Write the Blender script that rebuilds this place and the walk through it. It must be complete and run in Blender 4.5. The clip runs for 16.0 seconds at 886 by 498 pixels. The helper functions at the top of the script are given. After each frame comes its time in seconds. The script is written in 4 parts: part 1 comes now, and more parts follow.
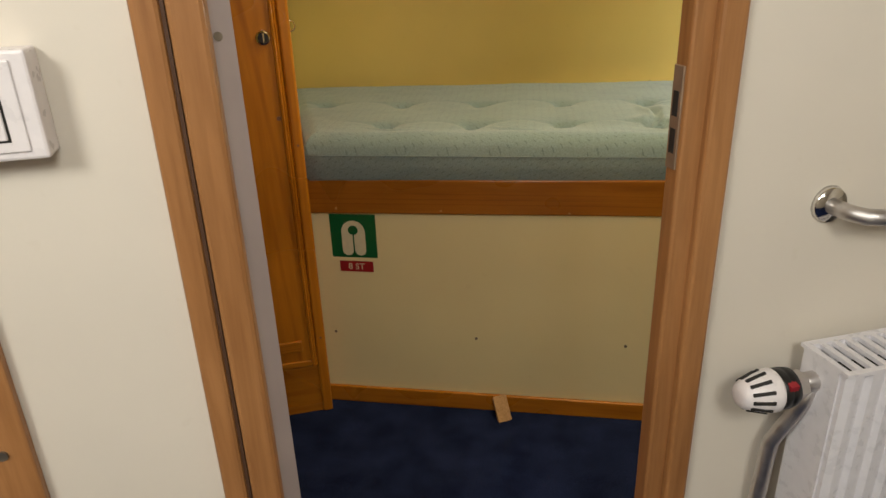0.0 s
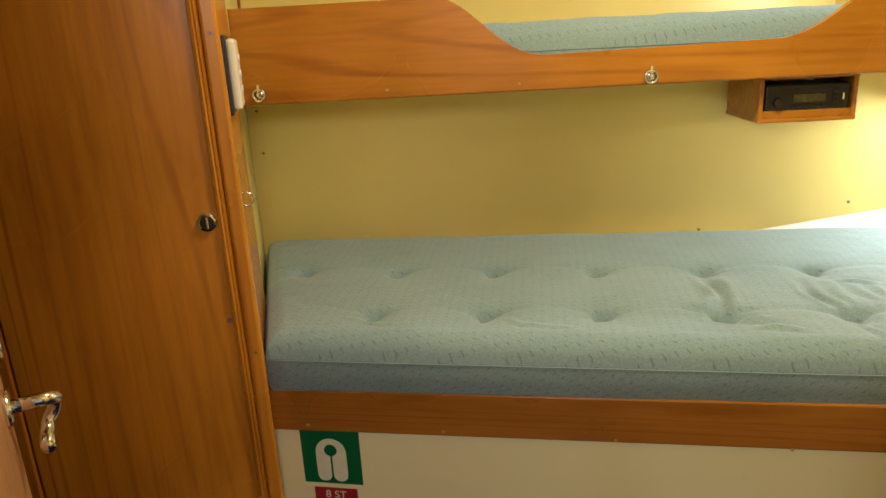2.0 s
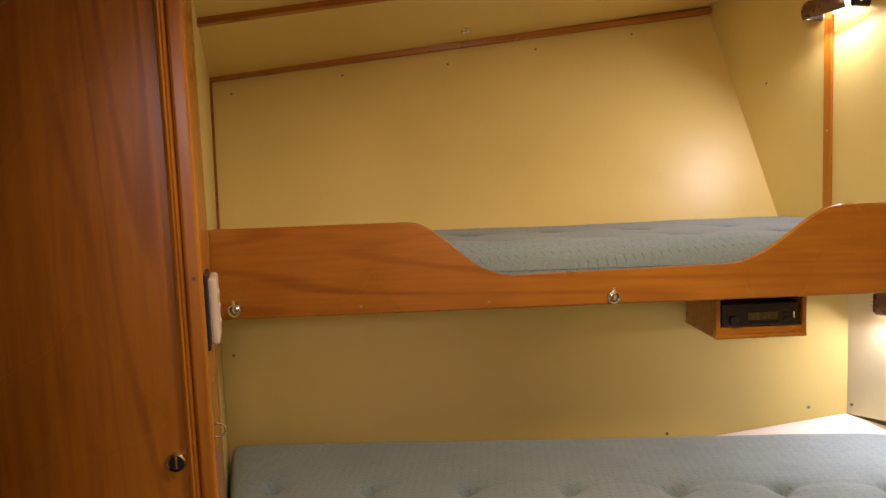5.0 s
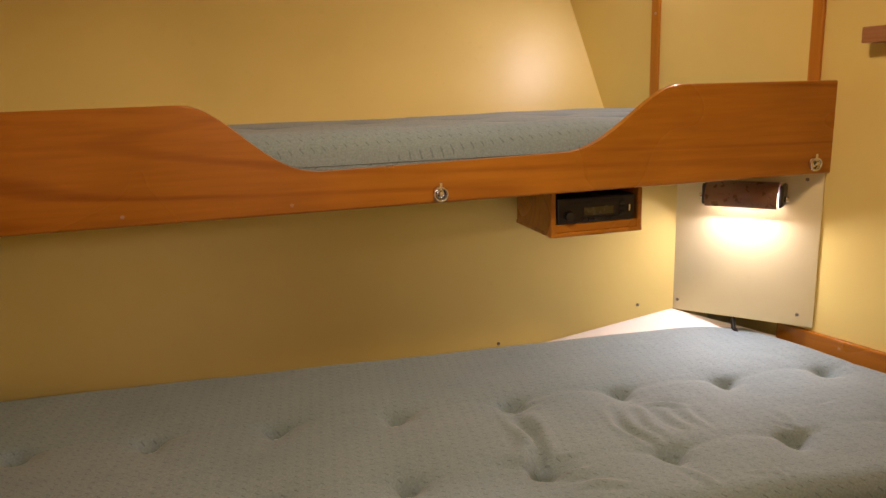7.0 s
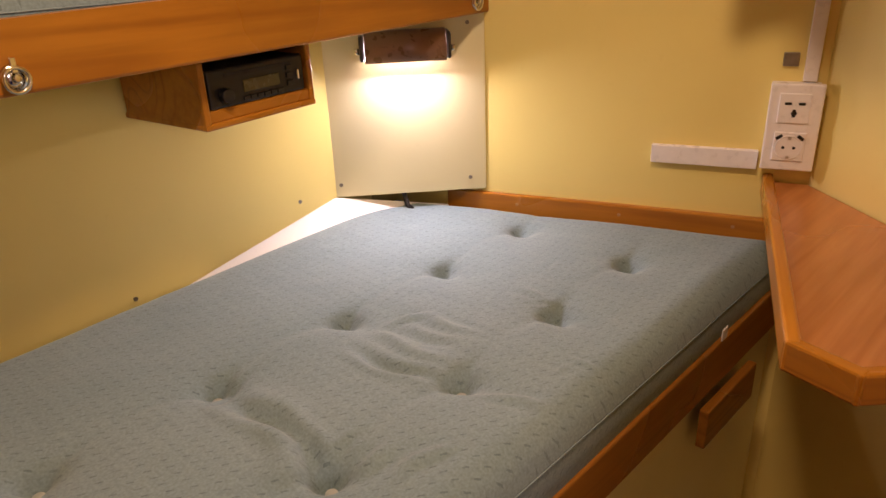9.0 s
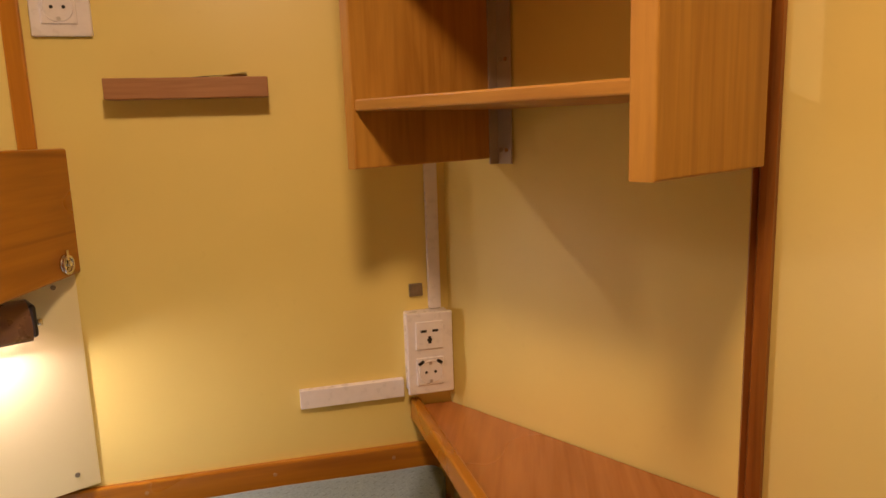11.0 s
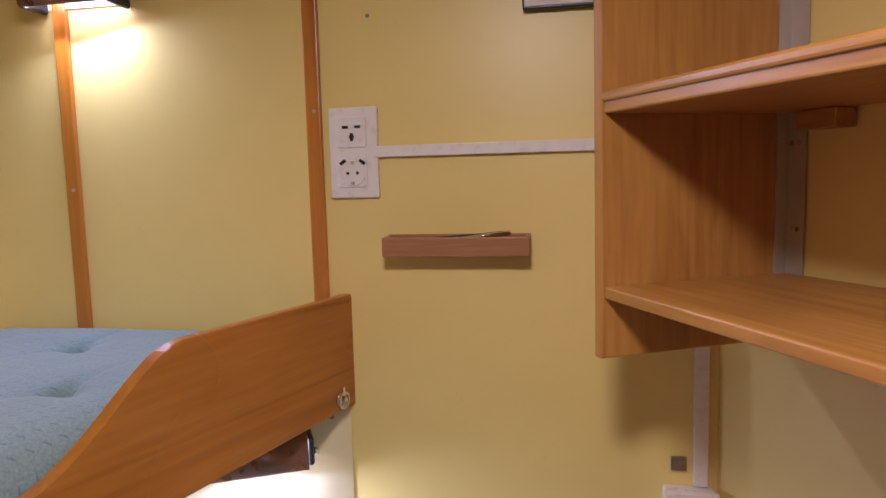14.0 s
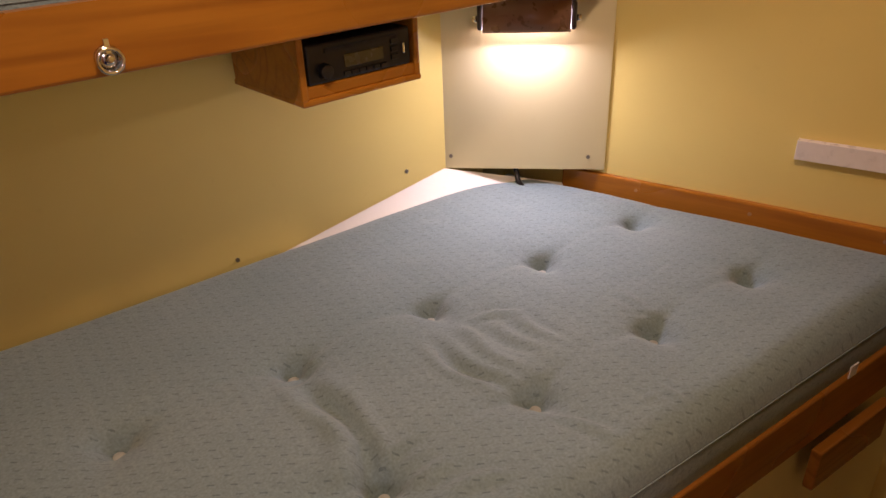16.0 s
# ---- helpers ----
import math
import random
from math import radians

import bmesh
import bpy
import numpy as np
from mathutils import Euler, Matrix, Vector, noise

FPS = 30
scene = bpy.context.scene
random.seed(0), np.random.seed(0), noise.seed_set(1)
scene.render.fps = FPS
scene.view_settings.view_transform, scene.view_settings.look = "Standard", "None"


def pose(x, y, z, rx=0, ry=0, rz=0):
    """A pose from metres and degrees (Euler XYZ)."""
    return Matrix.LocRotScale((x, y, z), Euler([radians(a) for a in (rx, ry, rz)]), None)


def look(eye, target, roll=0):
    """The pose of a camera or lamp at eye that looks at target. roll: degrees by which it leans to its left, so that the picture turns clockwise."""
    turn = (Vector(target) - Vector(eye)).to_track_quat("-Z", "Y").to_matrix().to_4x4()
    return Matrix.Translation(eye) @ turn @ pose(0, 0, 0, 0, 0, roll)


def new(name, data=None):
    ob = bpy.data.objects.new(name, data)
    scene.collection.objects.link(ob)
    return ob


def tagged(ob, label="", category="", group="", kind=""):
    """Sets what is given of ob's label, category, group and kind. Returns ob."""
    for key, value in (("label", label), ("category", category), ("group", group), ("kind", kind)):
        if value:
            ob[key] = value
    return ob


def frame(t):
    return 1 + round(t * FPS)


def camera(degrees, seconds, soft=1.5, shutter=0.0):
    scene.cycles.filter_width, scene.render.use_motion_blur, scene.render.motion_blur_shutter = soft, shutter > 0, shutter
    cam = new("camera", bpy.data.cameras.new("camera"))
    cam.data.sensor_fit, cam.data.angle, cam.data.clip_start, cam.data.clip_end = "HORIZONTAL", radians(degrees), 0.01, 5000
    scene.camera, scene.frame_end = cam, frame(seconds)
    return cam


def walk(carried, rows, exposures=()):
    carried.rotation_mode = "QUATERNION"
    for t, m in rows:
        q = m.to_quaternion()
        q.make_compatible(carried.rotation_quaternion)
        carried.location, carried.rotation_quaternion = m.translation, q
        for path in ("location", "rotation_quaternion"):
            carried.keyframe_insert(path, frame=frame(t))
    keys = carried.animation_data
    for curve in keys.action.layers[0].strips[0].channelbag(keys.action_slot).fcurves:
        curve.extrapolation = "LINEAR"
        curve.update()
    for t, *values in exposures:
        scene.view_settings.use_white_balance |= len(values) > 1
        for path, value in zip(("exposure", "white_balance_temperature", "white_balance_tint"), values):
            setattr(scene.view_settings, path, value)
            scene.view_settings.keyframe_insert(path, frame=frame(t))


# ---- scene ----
cam = camera(64.5, 16.0)
PATH = [
    (0, (0.251, 0.18, 1.331), (-0.06, 1.99, 0.539), -2.0),
    (0.5, (0.233, 0.378, 1.292), (-0.109, 2.192, 0.522), -2.5),
    (1, (0.228, 0.55, 1.314), (-0.14, 2.379, 0.594), -2.7),
    (1.5, (0.212, 0.652, 1.388), (-0.159, 2.502, 0.724), -3.0),
    (2, (0.204, 0.71, 1.459), (-0.159, 2.587, 0.869), -3.1),
    (2.5, (0.209, 0.72, 1.521), (-0.139, 2.623, 1.012), -3.1),
    (3, (0.206, 0.718, 1.569), (-0.129, 2.641, 1.132), -3.2),
    (3.5, (0.205, 0.724, 1.577), (-0.124, 2.665, 1.224), -3.0),
    (4, (0.198, 0.713, 1.621), (-0.126, 2.672, 1.382), -2.8),
    (4.2, (0.2, 0.704, 1.642), (-0.127, 2.667, 1.442), -2.8),
    (6.3, (0.169, 0.83, 1.619), (0.191, 2.821, 1.428), -1.5),
    (6.5, (0.194, 0.894, 1.614), (0.261, 2.873, 1.333), -1.6),
    (7, (0.209, 1.011, 1.55), (0.443, 2.948, 1.108), -2.1),
    (7.5, (0.206, 1.103, 1.482), (0.649, 2.962, 0.891), -2.0),
    (8, (0.185, 1.226, 1.444), (0.885, 2.97, 0.759), -2.4),
    (8.5, (0.155, 1.392, 1.431), (1.142, 2.96, 0.679), -2.7),
    (9, (0.135, 1.556, 1.461), (1.439, 2.844, 0.66), -2.3),
    (9.2, (0.173, 1.602, 1.465), (1.582, 2.769, 0.657), -2.4),
    (11.3, (0.22, 1.804, 1.604), (2.197, 1.951, 1.343), -1.5),
    (11.5, (0.209, 1.802, 1.638), (2.198, 1.936, 1.471), -1.4),
    (12, (0.189, 1.798, 1.709), (2.185, 1.92, 1.742), -1.8),
    (12.5, (0.188, 1.792, 1.753), (2.179, 1.933, 1.883), -2.3),
    (13, (0.204, 1.792, 1.781), (2.185, 2.047, 1.881), -3.0),
    (13.5, (0.255, 1.749, 1.793), (2.136, 2.427, 1.75), -2.2),
    (14, (0.327, 1.723, 1.768), (2.002, 2.795, 1.554), -1.5),
    (14.5, (0.371, 1.736, 1.727), (1.764, 3.112, 1.321), -2.4),
    (15, (0.333, 1.686, 1.674), (1.536, 3.161, 1.059), -2.8),
    (15.2, (0.314, 1.648, 1.65), (1.451, 3.144, 0.966), -2.9),
    (15.5, (0.265, 1.622, 1.602), (1.343, 3.114, 0.819), -2.6),
    (16, (0.251, 1.578, 1.51), (1.211, 3.06, 0.571), -2.4),
]
EXPOSURES = [
    (0.0, 0.97, 6100, 6), (0.5, 1.2, 6250, 4), (1.0, 1.62, 5800, -16), (1.5, 1.58, 5650, -14), (2.0, 1.25, 5600, 2), (2.5, 1.0, 5600, 18), (3.0, 0.85, 5650, 30), (4.0, 0.68, 5700, 33),
    (6.5, 0.32, 6300, 34), (8.5, 0.42, 6250, 38), (9.2, 0.5, 6200, 38), (11.5, 0.37, 7200, 37), (12.0, 0.38, 7500, 37), (12.5, 0.4, 7200, 31), (13.0, 0.56, 5150, 20), (13.5, 0.52, 4100, 22), (14.0, 0.35, 4700, 36), (14.5, 0.02, 5700, 42), (15.5, -0.03, 6000, 40), (16.0, 0.08, 6100, 42),
]
walk(cam, [(t, look(eye, target, roll)) for t, eye, target, roll in PATH], EXPOSURES)

# ---------- world and lights ----------
DOOR_A = 22.7          # direction of the door wall, degrees from x
END_A = -68.2          # direction of the end wall
SHELF_A = 51.6         # direction of the wall behind the book shelf

world = bpy.data.worlds.new("world")
scene.world = world
world.use_nodes = True
world.node_tree.nodes["Background"].inputs[0].default_value = (0.6, 0.65, 0.7, 1)
world.node_tree.nodes["Background"].inputs[1].default_value = 0.05


def lamp(name, m, size, watts, colour, size_y=None):
    d = bpy.data.lights.new(name, "AREA")
    d.energy, d.color, d.size = watts, colour, size
    if size_y:
        d.shape, d.size_y = "RECTANGLE", size_y
    ob = new(name, d)
    ob.matrix_world = m
    return ob


def fr(x, y, z=0.0, a=0.0):
    """Frame at a place, its x axis turned by a degrees."""
    return Matrix.Translation((x, y, z)) @ Matrix.Rotation(radians(a), 4, "Z")


# ceiling lamps of the cabin and of the corridor, and the tubes of the two berth lamps
lamp("cabin_ceiling_light", look((0.44, 1.88, 2.25), (0.78, 2.12, 0.0)), 0.16, 9.0, (1.0, 0.77, 0.43))
lamp("corridor_ceiling_light", look((-0.45, -0.72, 2.05), (0.2, 1.4, 0.7)), 0.45, 9.0, (1.0, 0.92, 0.83))
lamp("corridor_ceiling_light", look((0.75, -0.60, 2.1), (0.0, 1.6, 0.7)), 0.5, 9.0, (1.0, 0.92, 0.83))

# ---------- materials ----------


def mat(name):
    m = bpy.data.materials.new(name)
    m.use_nodes = True
    nt = m.node_tree
    return m, nt, nt.nodes["Principled BSDF"]


def tex(nt, kind, **inputs):
    n = nt.nodes.new(kind)
    for k, v in inputs.items():
        n.inputs[k].default_value = v
    return n


def coords(nt, scale=(1, 1, 1), out="Object"):
    tc = nt.nodes.new("ShaderNodeTexCoord")
    mp = nt.nodes.new("ShaderNodeMapping")
    mp.inputs["Scale"].default_value = scale
    nt.links.new(tc.outputs[out], mp.inputs["Vector"])
    return mp.outputs[0]


def ramp(nt, fac, *stops):
    r = nt.nodes.new("ShaderNodeValToRGB")
    e = r.color_ramp.elements
    while len(e) < len(stops):
        e.new(0.5)
    for el, (p, c) in zip(e, stops):
        el.position, el.color = p, (*c, 1)
    nt.links.new(fac, r.inputs[0])
    return r.outputs[0]


def mix(nt, fac, a, b, mode="MIX"):
    n = nt.nodes.new("ShaderNodeMix")
    n.data_type, n.blend_type = "RGBA", mode
    for s, i in ((fac, 0), (a, 6), (b, 7)):
        if hasattr(s, "links"):
            nt.links.new(s, n.inputs[i])
        else:
            n.inputs[i].default_value = s if i == 0 else (*s, 1)
    return n.outputs[2]


def bump(nt, b, height, strength, dist):
    n = nt.nodes.new("ShaderNodeBump")
    n.inputs["Strength"].default_value, n.inputs["Distance"].default_value = strength, dist
    nt.links.new(height, n.inputs["Height"])
    nt.links.new(n.outputs[0], b.inputs["Normal"])


def wood(name, light, dark, along="Z", rough=0.3, scale=1.0, figure=0.55):
    """Lacquered softwood, its grain along one of the object's axes."""
    m, nt, b = mat(name)
    across, length = 16 * scale, 1.1 * scale
    s = {"X": (length, across, across), "Y": (across, length, across), "Z": (across, across, length)}[along]
    v = coords(nt, s)
    warp = tex(nt, "ShaderNodeTexNoise", Scale=0.7, Detail=3.0)
    nt.links.new(v, warp.inputs["Vector"])
    rings = tex(nt, "ShaderNodeTexNoise", Scale=1.3, Detail=6.0, Roughness=0.62, Distortion=1.6)
    nt.links.new(v, rings.inputs["Vector"])
    mid = tuple((p * 0.6 + q * 0.4) for p, q in zip(light, dark))
    c1 = ramp(nt, rings.outputs[0], (0.30, dark), (0.44, mid), (0.58, light))
    fine = tex(nt, "ShaderNodeTexNoise", Scale=6.0, Detail=4.0)
    nt.links.new(v, fine.inputs["Vector"])
    c2 = ramp(nt, fine.outputs[0], (0.3, (0.72, 0.66, 0.6)), (0.6, (1, 1, 1)))
    c = mix(nt, 0.5, c1, c2, "MULTIPLY")
    s2 = {"X": (0.22, 6.5, 6.5), "Y": (6.5, 0.22, 6.5), "Z": (6.5, 6.5, 0.22)}[along]
    fig = tex(nt, "ShaderNodeTexNoise", Scale=scale, Detail=1.5, Roughness=0.35, Distortion=0.25)
    nt.links.new(coords(nt, s2), fig.inputs["Vector"])
    mul = nt.nodes.new("ShaderNodeMath")
    mul.operation, mul.inputs[1].default_value = "MULTIPLY", 105.0
    nt.links.new(fig.outputs[0], mul.inputs[0])
    sn = nt.nodes.new("ShaderNodeMath")
    sn.operation = "SINE"
    nt.links.new(mul.outputs[0], sn.inputs[0])
    lines = ramp(nt, sn.outputs[0], (0.0, (1, 1, 1)), (0.6, (1, 0.97, 0.93)), (1.0, (0.6, 0.48, 0.36)))
    # the figure shows in some streaks only
    where = tex(nt, "ShaderNodeTexNoise", Scale=scale * 1.3, Detail=2.0)
    nt.links.new(coords(nt, {"X": (0.5, 4, 4), "Y": (4, 0.5, 4), "Z": (4, 4, 0.5)}[along]), where.inputs["Vector"])
    lit = ramp(nt, where.outputs[0], (0.4, (figure * 0.4,) * 3), (0.56, (figure * 1.25,) * 3))
    c = mix(nt, lit, c, lines, "MULTIPLY")
    big = tex(nt, "ShaderNodeTexNoise", Scale=2.2, Detail=2.0)
    nt.links.new(coords(nt), big.inputs["Vector"])
    c3 = ramp(nt, big.outputs[0], (0.3, (0.82, 0.78, 0.74)), (0.7, (1.08, 1.05, 1.0)))
    c = mix(nt, 1.0, c, c3, "MULTIPLY")
    info = nt.nodes.new("ShaderNodeObjectInfo")
    c4 = ramp(nt, info.outputs["Random"], (0.0, (0.92, 0.9, 0.88)), (1.0, (1.05, 1.04, 1.03)))
    c = mix(nt, 1.0, c, c4, "MULTIPLY")
    nt.links.new(c, b.inputs["Base Color"])
    rr = ramp(nt, big.outputs[0], (0.3, (rough * 0.8,) * 3), (0.7, (rough * 1.3,) * 3))
    nt.links.new(rr, b.inputs["Roughness"])
    bump(nt, b, fine.outputs[0], 0.12, 0.002)
    return m


def laminate(name, colour, rough=0.34, mottled=0.06):
    """Painted or laminated ship's panel with faint marks."""
    m, nt, b = mat(name)
    n1 = tex(nt, "ShaderNodeTexNoise", Scale=1.7, Detail=4.0)
    nt.links.new(coords(nt), n1.inputs["Vector"])
    lo, hi = tuple(c * (1 - mottled) for c in colour), tuple(min(1, c * (1 + mottled)) for c in colour)
    c = ramp(nt, n1.outputs[0], (0.3, lo), (0.7, hi))
    sp = tex(nt, "ShaderNodeTexNoise", Scale=38.0, Detail=3.0)
    nt.links.new(coords(nt), sp.inputs["Vector"])
    c2 = ramp(nt, sp.outputs[0], (0.27, (0.86, 0.83, 0.78)), (0.34, (1, 1, 1)))
    c = mix(nt, 0.15, c, c2, "MULTIPLY")
    nt.links.new(c, b.inputs["Base Color"])
    r = ramp(nt, n1.outputs[0], (0.3, (rough * 0.85,) * 3), (0.7, (rough * 1.2,) * 3))
    nt.links.new(r, b.inputs["Roughness"])
    n2 = tex(nt, "ShaderNodeTexNoise", Scale=420.0, Detail=2.0)
    nt.links.new(coords(nt), n2.inputs["Vector"])
    bump(nt, b, n2.outputs[0], 0.05, 0.0006)
    return m


def plain(name, colour, rough=0.4, metal=0.0, wear=0.08, grain=60.0):
    m, nt, b = mat(name)
    n1 = tex(nt, "ShaderNodeTexNoise", Scale=grain, Detail=4.0)
    nt.links.new(coords(nt), n1.inputs["Vector"])
    c = ramp(nt, n1.outputs[0], (0.3, tuple(x * (1 - wear) for x in colour)), (0.7, tuple(min(1, x * (1 + wear)) for x in colour)))
    nt.links.new(c, b.inputs["Base Color"])
    r = ramp(nt, n1.outputs[0], (0.3, (rough * 0.8,) * 3), (0.7, (min(1, rough * 1.25),) * 3))
    nt.links.new(r, b.inputs["Roughness"])
    b.inputs["Metallic"].default_value = metal
    return m


def glow(name, colour, strength):
    m, nt, b = mat(name)
    b.inputs["Base Color"].default_value = (*colour, 1)
    b.inputs["Emission Color"].default_value = (*colour, 1)
    b.inputs["Emission Strength"].default_value = strength
    return m


def fabric(name, base, dash, upright=False):
    """Woven mattress cover with a pattern of short slanting dashes."""
    m, nt, b = mat(name)
    tc = nt.nodes.new("ShaderNodeTexCoord")
    mp = nt.nodes.new("ShaderNodeMapping")
    mp.inputs["Rotation"].default_value = (0, radians(32), 0) if upright else (0, 0, radians(32))
    nt.links.new(tc.outputs["Object"], mp.inputs["Vector"])
    sep = nt.nodes.new("ShaderNodeSeparateXYZ")
    nt.links.new(mp.outputs[0], sep.inputs[0])

    def calc(op, p, q=0.0):
        n = nt.nodes.new("ShaderNodeMath")
        n.operation = op
        for k, val in enumerate((p, q)):
            if hasattr(val, "links"):
                nt.links.new(val, n.inputs[k])
            else:
                n.inputs[k].default_value = val
        return n.outputs[0]

    rows = calc("DIVIDE", sep.outputs[2 if upright else 1], 0.015)
    shifted = calc("ADD", calc("DIVIDE", sep.outputs[0], 0.028), calc("MULTIPLY", calc("FLOOR", rows), 0.37))
    line = calc("LESS_THAN", calc("ABSOLUTE", calc("SUBTRACT", calc("FRACT", rows), 0.5)), 0.085)
    stroke = calc("LESS_THAN", calc("FRACT", shifted), 0.34)
    dashes = calc("MULTIPLY", line, stroke)
    n1 = tex(nt, "ShaderNodeTexNoise", Scale=3.0, Detail=5.0)
    nt.links.new(tc.outputs["Object"], n1.inputs["Vector"])
    tint = ramp(nt, n1.outputs[0], (0.3, (0.88, 0.9, 0.9)), (0.7, (1.06, 1.04, 1.02)))
    weave = tex(nt, "ShaderNodeTexNoise", Scale=260.0, Detail=3.0)
    nt.links.new(tc.outputs["Object"], weave.inputs["Vector"])
    w = ramp(nt, weave.outputs[0], (0.3, (0.8, 0.8, 0.8)), (0.7, (1.1, 1.1, 1.1)))
    amount = calc("MULTIPLY", dashes, 0.6)
    c = mix(nt, amount, base, dash)
    c = mix(nt, 1.0, c, tint, "MULTIPLY")
    c = mix(nt, 1.0, c, w, "MULTIPLY")
    nt.links.new(c, b.inputs["Base Color"])
    b.inputs["Roughness"].default_value = 0.92
    b.inputs["Sheen Weight"].default_value = 0.25
    b.inputs["Specular IOR Level"].default_value = 0.2
    inv = calc("SUBTRACT", 1.0, dashes)
    hh = mix(nt, 0.35, inv, weave.outputs[0])
    bump(nt, b, hh, 0.35, 0.001)
    return m


def carpet(name):
    m, nt, b = mat(name)
    n1 = tex(nt, "ShaderNodeTexNoise", Scale=330.0, Detail=3.0)
    nt.links.new(coords(nt), n1.inputs["Vector"])
    n2 = tex(nt, "ShaderNodeTexNoise", Scale=9.0, Detail=4.0)
    nt.links.new(coords(nt), n2.inputs["Vector"])
    c = ramp(nt, n1.outputs[0], (0.3, (0.004, 0.007, 0.026)), (0.7, (0.019, 0.031, 0.1)))
    c2 = ramp(nt, n2.outputs[0], (0.3, (0.5, 0.54, 0.6)), (0.7, (1.4, 1.32, 1.25)))
    nt.links.new(mix(nt, 1.0, c, c2, "MULTIPLY"), b.inputs["Base Color"])
    b.inputs["Roughness"].default_value = 1.0
    b.inputs["Specular IOR Level"].default_value = 0.1
    bump(nt, b, n1.outputs[0], 0.8, 0.004)
    return m


YELLOW = laminate("yellow_laminate", (0.80, 0.645, 0.205), 0.36)
CREAM = laminate("cream_paint", (0.74, 0.68, 0.58), 0.45)
PALE = laminate("pale_panel", (0.80, 0.72, 0.42), 0.36)
WHITE_BOARD = laminate("white_board", (0.82, 0.79, 0.70), 0.5)
WOOD_Z = wood("pine_upright", (0.55, 0.225, 0.013), (0.45, 0.17, 0.007), "Z", 0.28, 0.8, 0.62)
WOOD_X = wood("pine_lengthwise", (0.50, 0.205, 0.012), (0.41, 0.155, 0.007), "X", 0.28, 0.8, 0.5)
RAIL_X = wood("red_pine_lengthwise", (0.46, 0.19, 0.011), (0.39, 0.15, 0.007), "X", 0.28, 0.8, 0.5)
# rail pine darkened: the shade on the lower berth's front is in the colour
BERTH_X = wood("shaded_pine_lengthwise", (0.36, 0.145, 0.014), (0.285, 0.105, 0.008), "X", 0.28, 0.8, 0.4)
OAK_Z = wood("oak_upright", (0.50, 0.262, 0.044), (0.395, 0.188, 0.026), "Z", 0.36, 1.0, 0.2)
OAK_X = wood("oak_lengthwise", (0.51, 0.268, 0.046), (0.395, 0.188, 0.027), "X", 0.36, 1.0, 0.2)
BEECH_Z = wood("beech_upright", (0.43, 0.215, 0.08), (0.34, 0.16, 0.055), "Z", 0.4, 1.6, 0.1)
BEECH_X = wood("beech_lengthwise", (0.45, 0.225, 0.095), (0.36, 0.17, 0.065), "X", 0.4, 1.6, 0.1)
TABLE_W = wood("table_veneer", (0.50, 0.21, 0.06), (0.44, 0.175, 0.045), "X", 0.24, 0.8, 0.2)
TRIM_Z = wood("dark_pine_upright", (0.40, 0.155, 0.03), (0.27, 0.09, 0.016), "Z")
CHIP_W = wood("raw_wood", (0.55, 0.36, 0.18), (0.33, 0.19, 0.08), "X", 0.7, 4.0)
PLATE = plain("worn_brass_grey", (0.34, 0.25, 0.17), 0.5, 0.5, 0.12)
EDGE_GREY = plain("grey_edge_strip", (0.47, 0.40, 0.37), 0.5, 0, 0.05, 12)
CHROME = plain("chrome", (0.78, 0.76, 0.73), 0.12, 1.0, 0.04)
STEEL = plain("brushed_steel", (0.60, 0.57, 0.55), 0.42, 1.0, 0.06)
ALU = plain("aluminium", (0.52, 0.47, 0.42), 0.5, 0.35, 0.08, 25)
BRONZE = plain("bronze_tinted_metal", (0.24, 0.13, 0.085), 0.3, 0.25, 0.05)
BLACK = plain("black_plastic", (0.012, 0.012, 0.012), 0.35, 0, 0.2)
GAP_BROWN = plain("dark_brown_gap", (0.07, 0.03, 0.012), 0.7)
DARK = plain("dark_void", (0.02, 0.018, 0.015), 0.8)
WHITE = plain("white_plastic", (0.80, 0.755, 0.75), 0.3, 0, 0.03)
IVORY = plain("ivory_plastic", (0.70, 0.62, 0.47), 0.35, 0, 0.03)
ENAMEL = plain("white_enamel", (0.74, 0.72, 0.74), 0.3, 0, 0.04)
GREEN = plain("sign_green", (0.004, 0.115, 0.035), 0.35, 0, 0.06)
RED = plain("sign_red", (0.32, 0.012, 0.02), 0.4, 0, 0.06)
CREAM_INK = plain("sign_cream", (0.72, 0.69, 0.5), 0.4, 0, 0.04)
LCD = plain("amber_display", (0.10, 0.085, 0.03), 0.25, 0, 0.05)
PLATE_STEEL = plain("matt_steel_plate", (0.50, 0.47, 0.45), 0.55, 0.35, 0.05, 20)
SCREW = plain("screw_metal", (0.30, 0.26, 0.2), 0.4, 0.8, 0.2)
FABRIC = fabric("mattress_fabric", (0.222, 0.30, 0.318), (0.12, 0.168, 0.188))
# same cloth turned upright, its colours lowered slightly for the side's shade
FABRIC_SIDE = fabric("mattress_side_fabric_shaded", (0.215, 0.285, 0.305), (0.11, 0.155, 0.18), True)
PIPING = plain("mattress_piping", (0.21, 0.275, 0.29), 0.9, 0, 0.1, 200)
BUTTON = plain("mattress_button", (0.46, 0.48, 0.45), 0.7, 0, 0.08, 100)
CARPET = carpet("blue_carpet")
TUBE = glow("lamp_tube", (1.0, 0.90, 0.75), 16.0)

# ---------- mesh helpers ----------


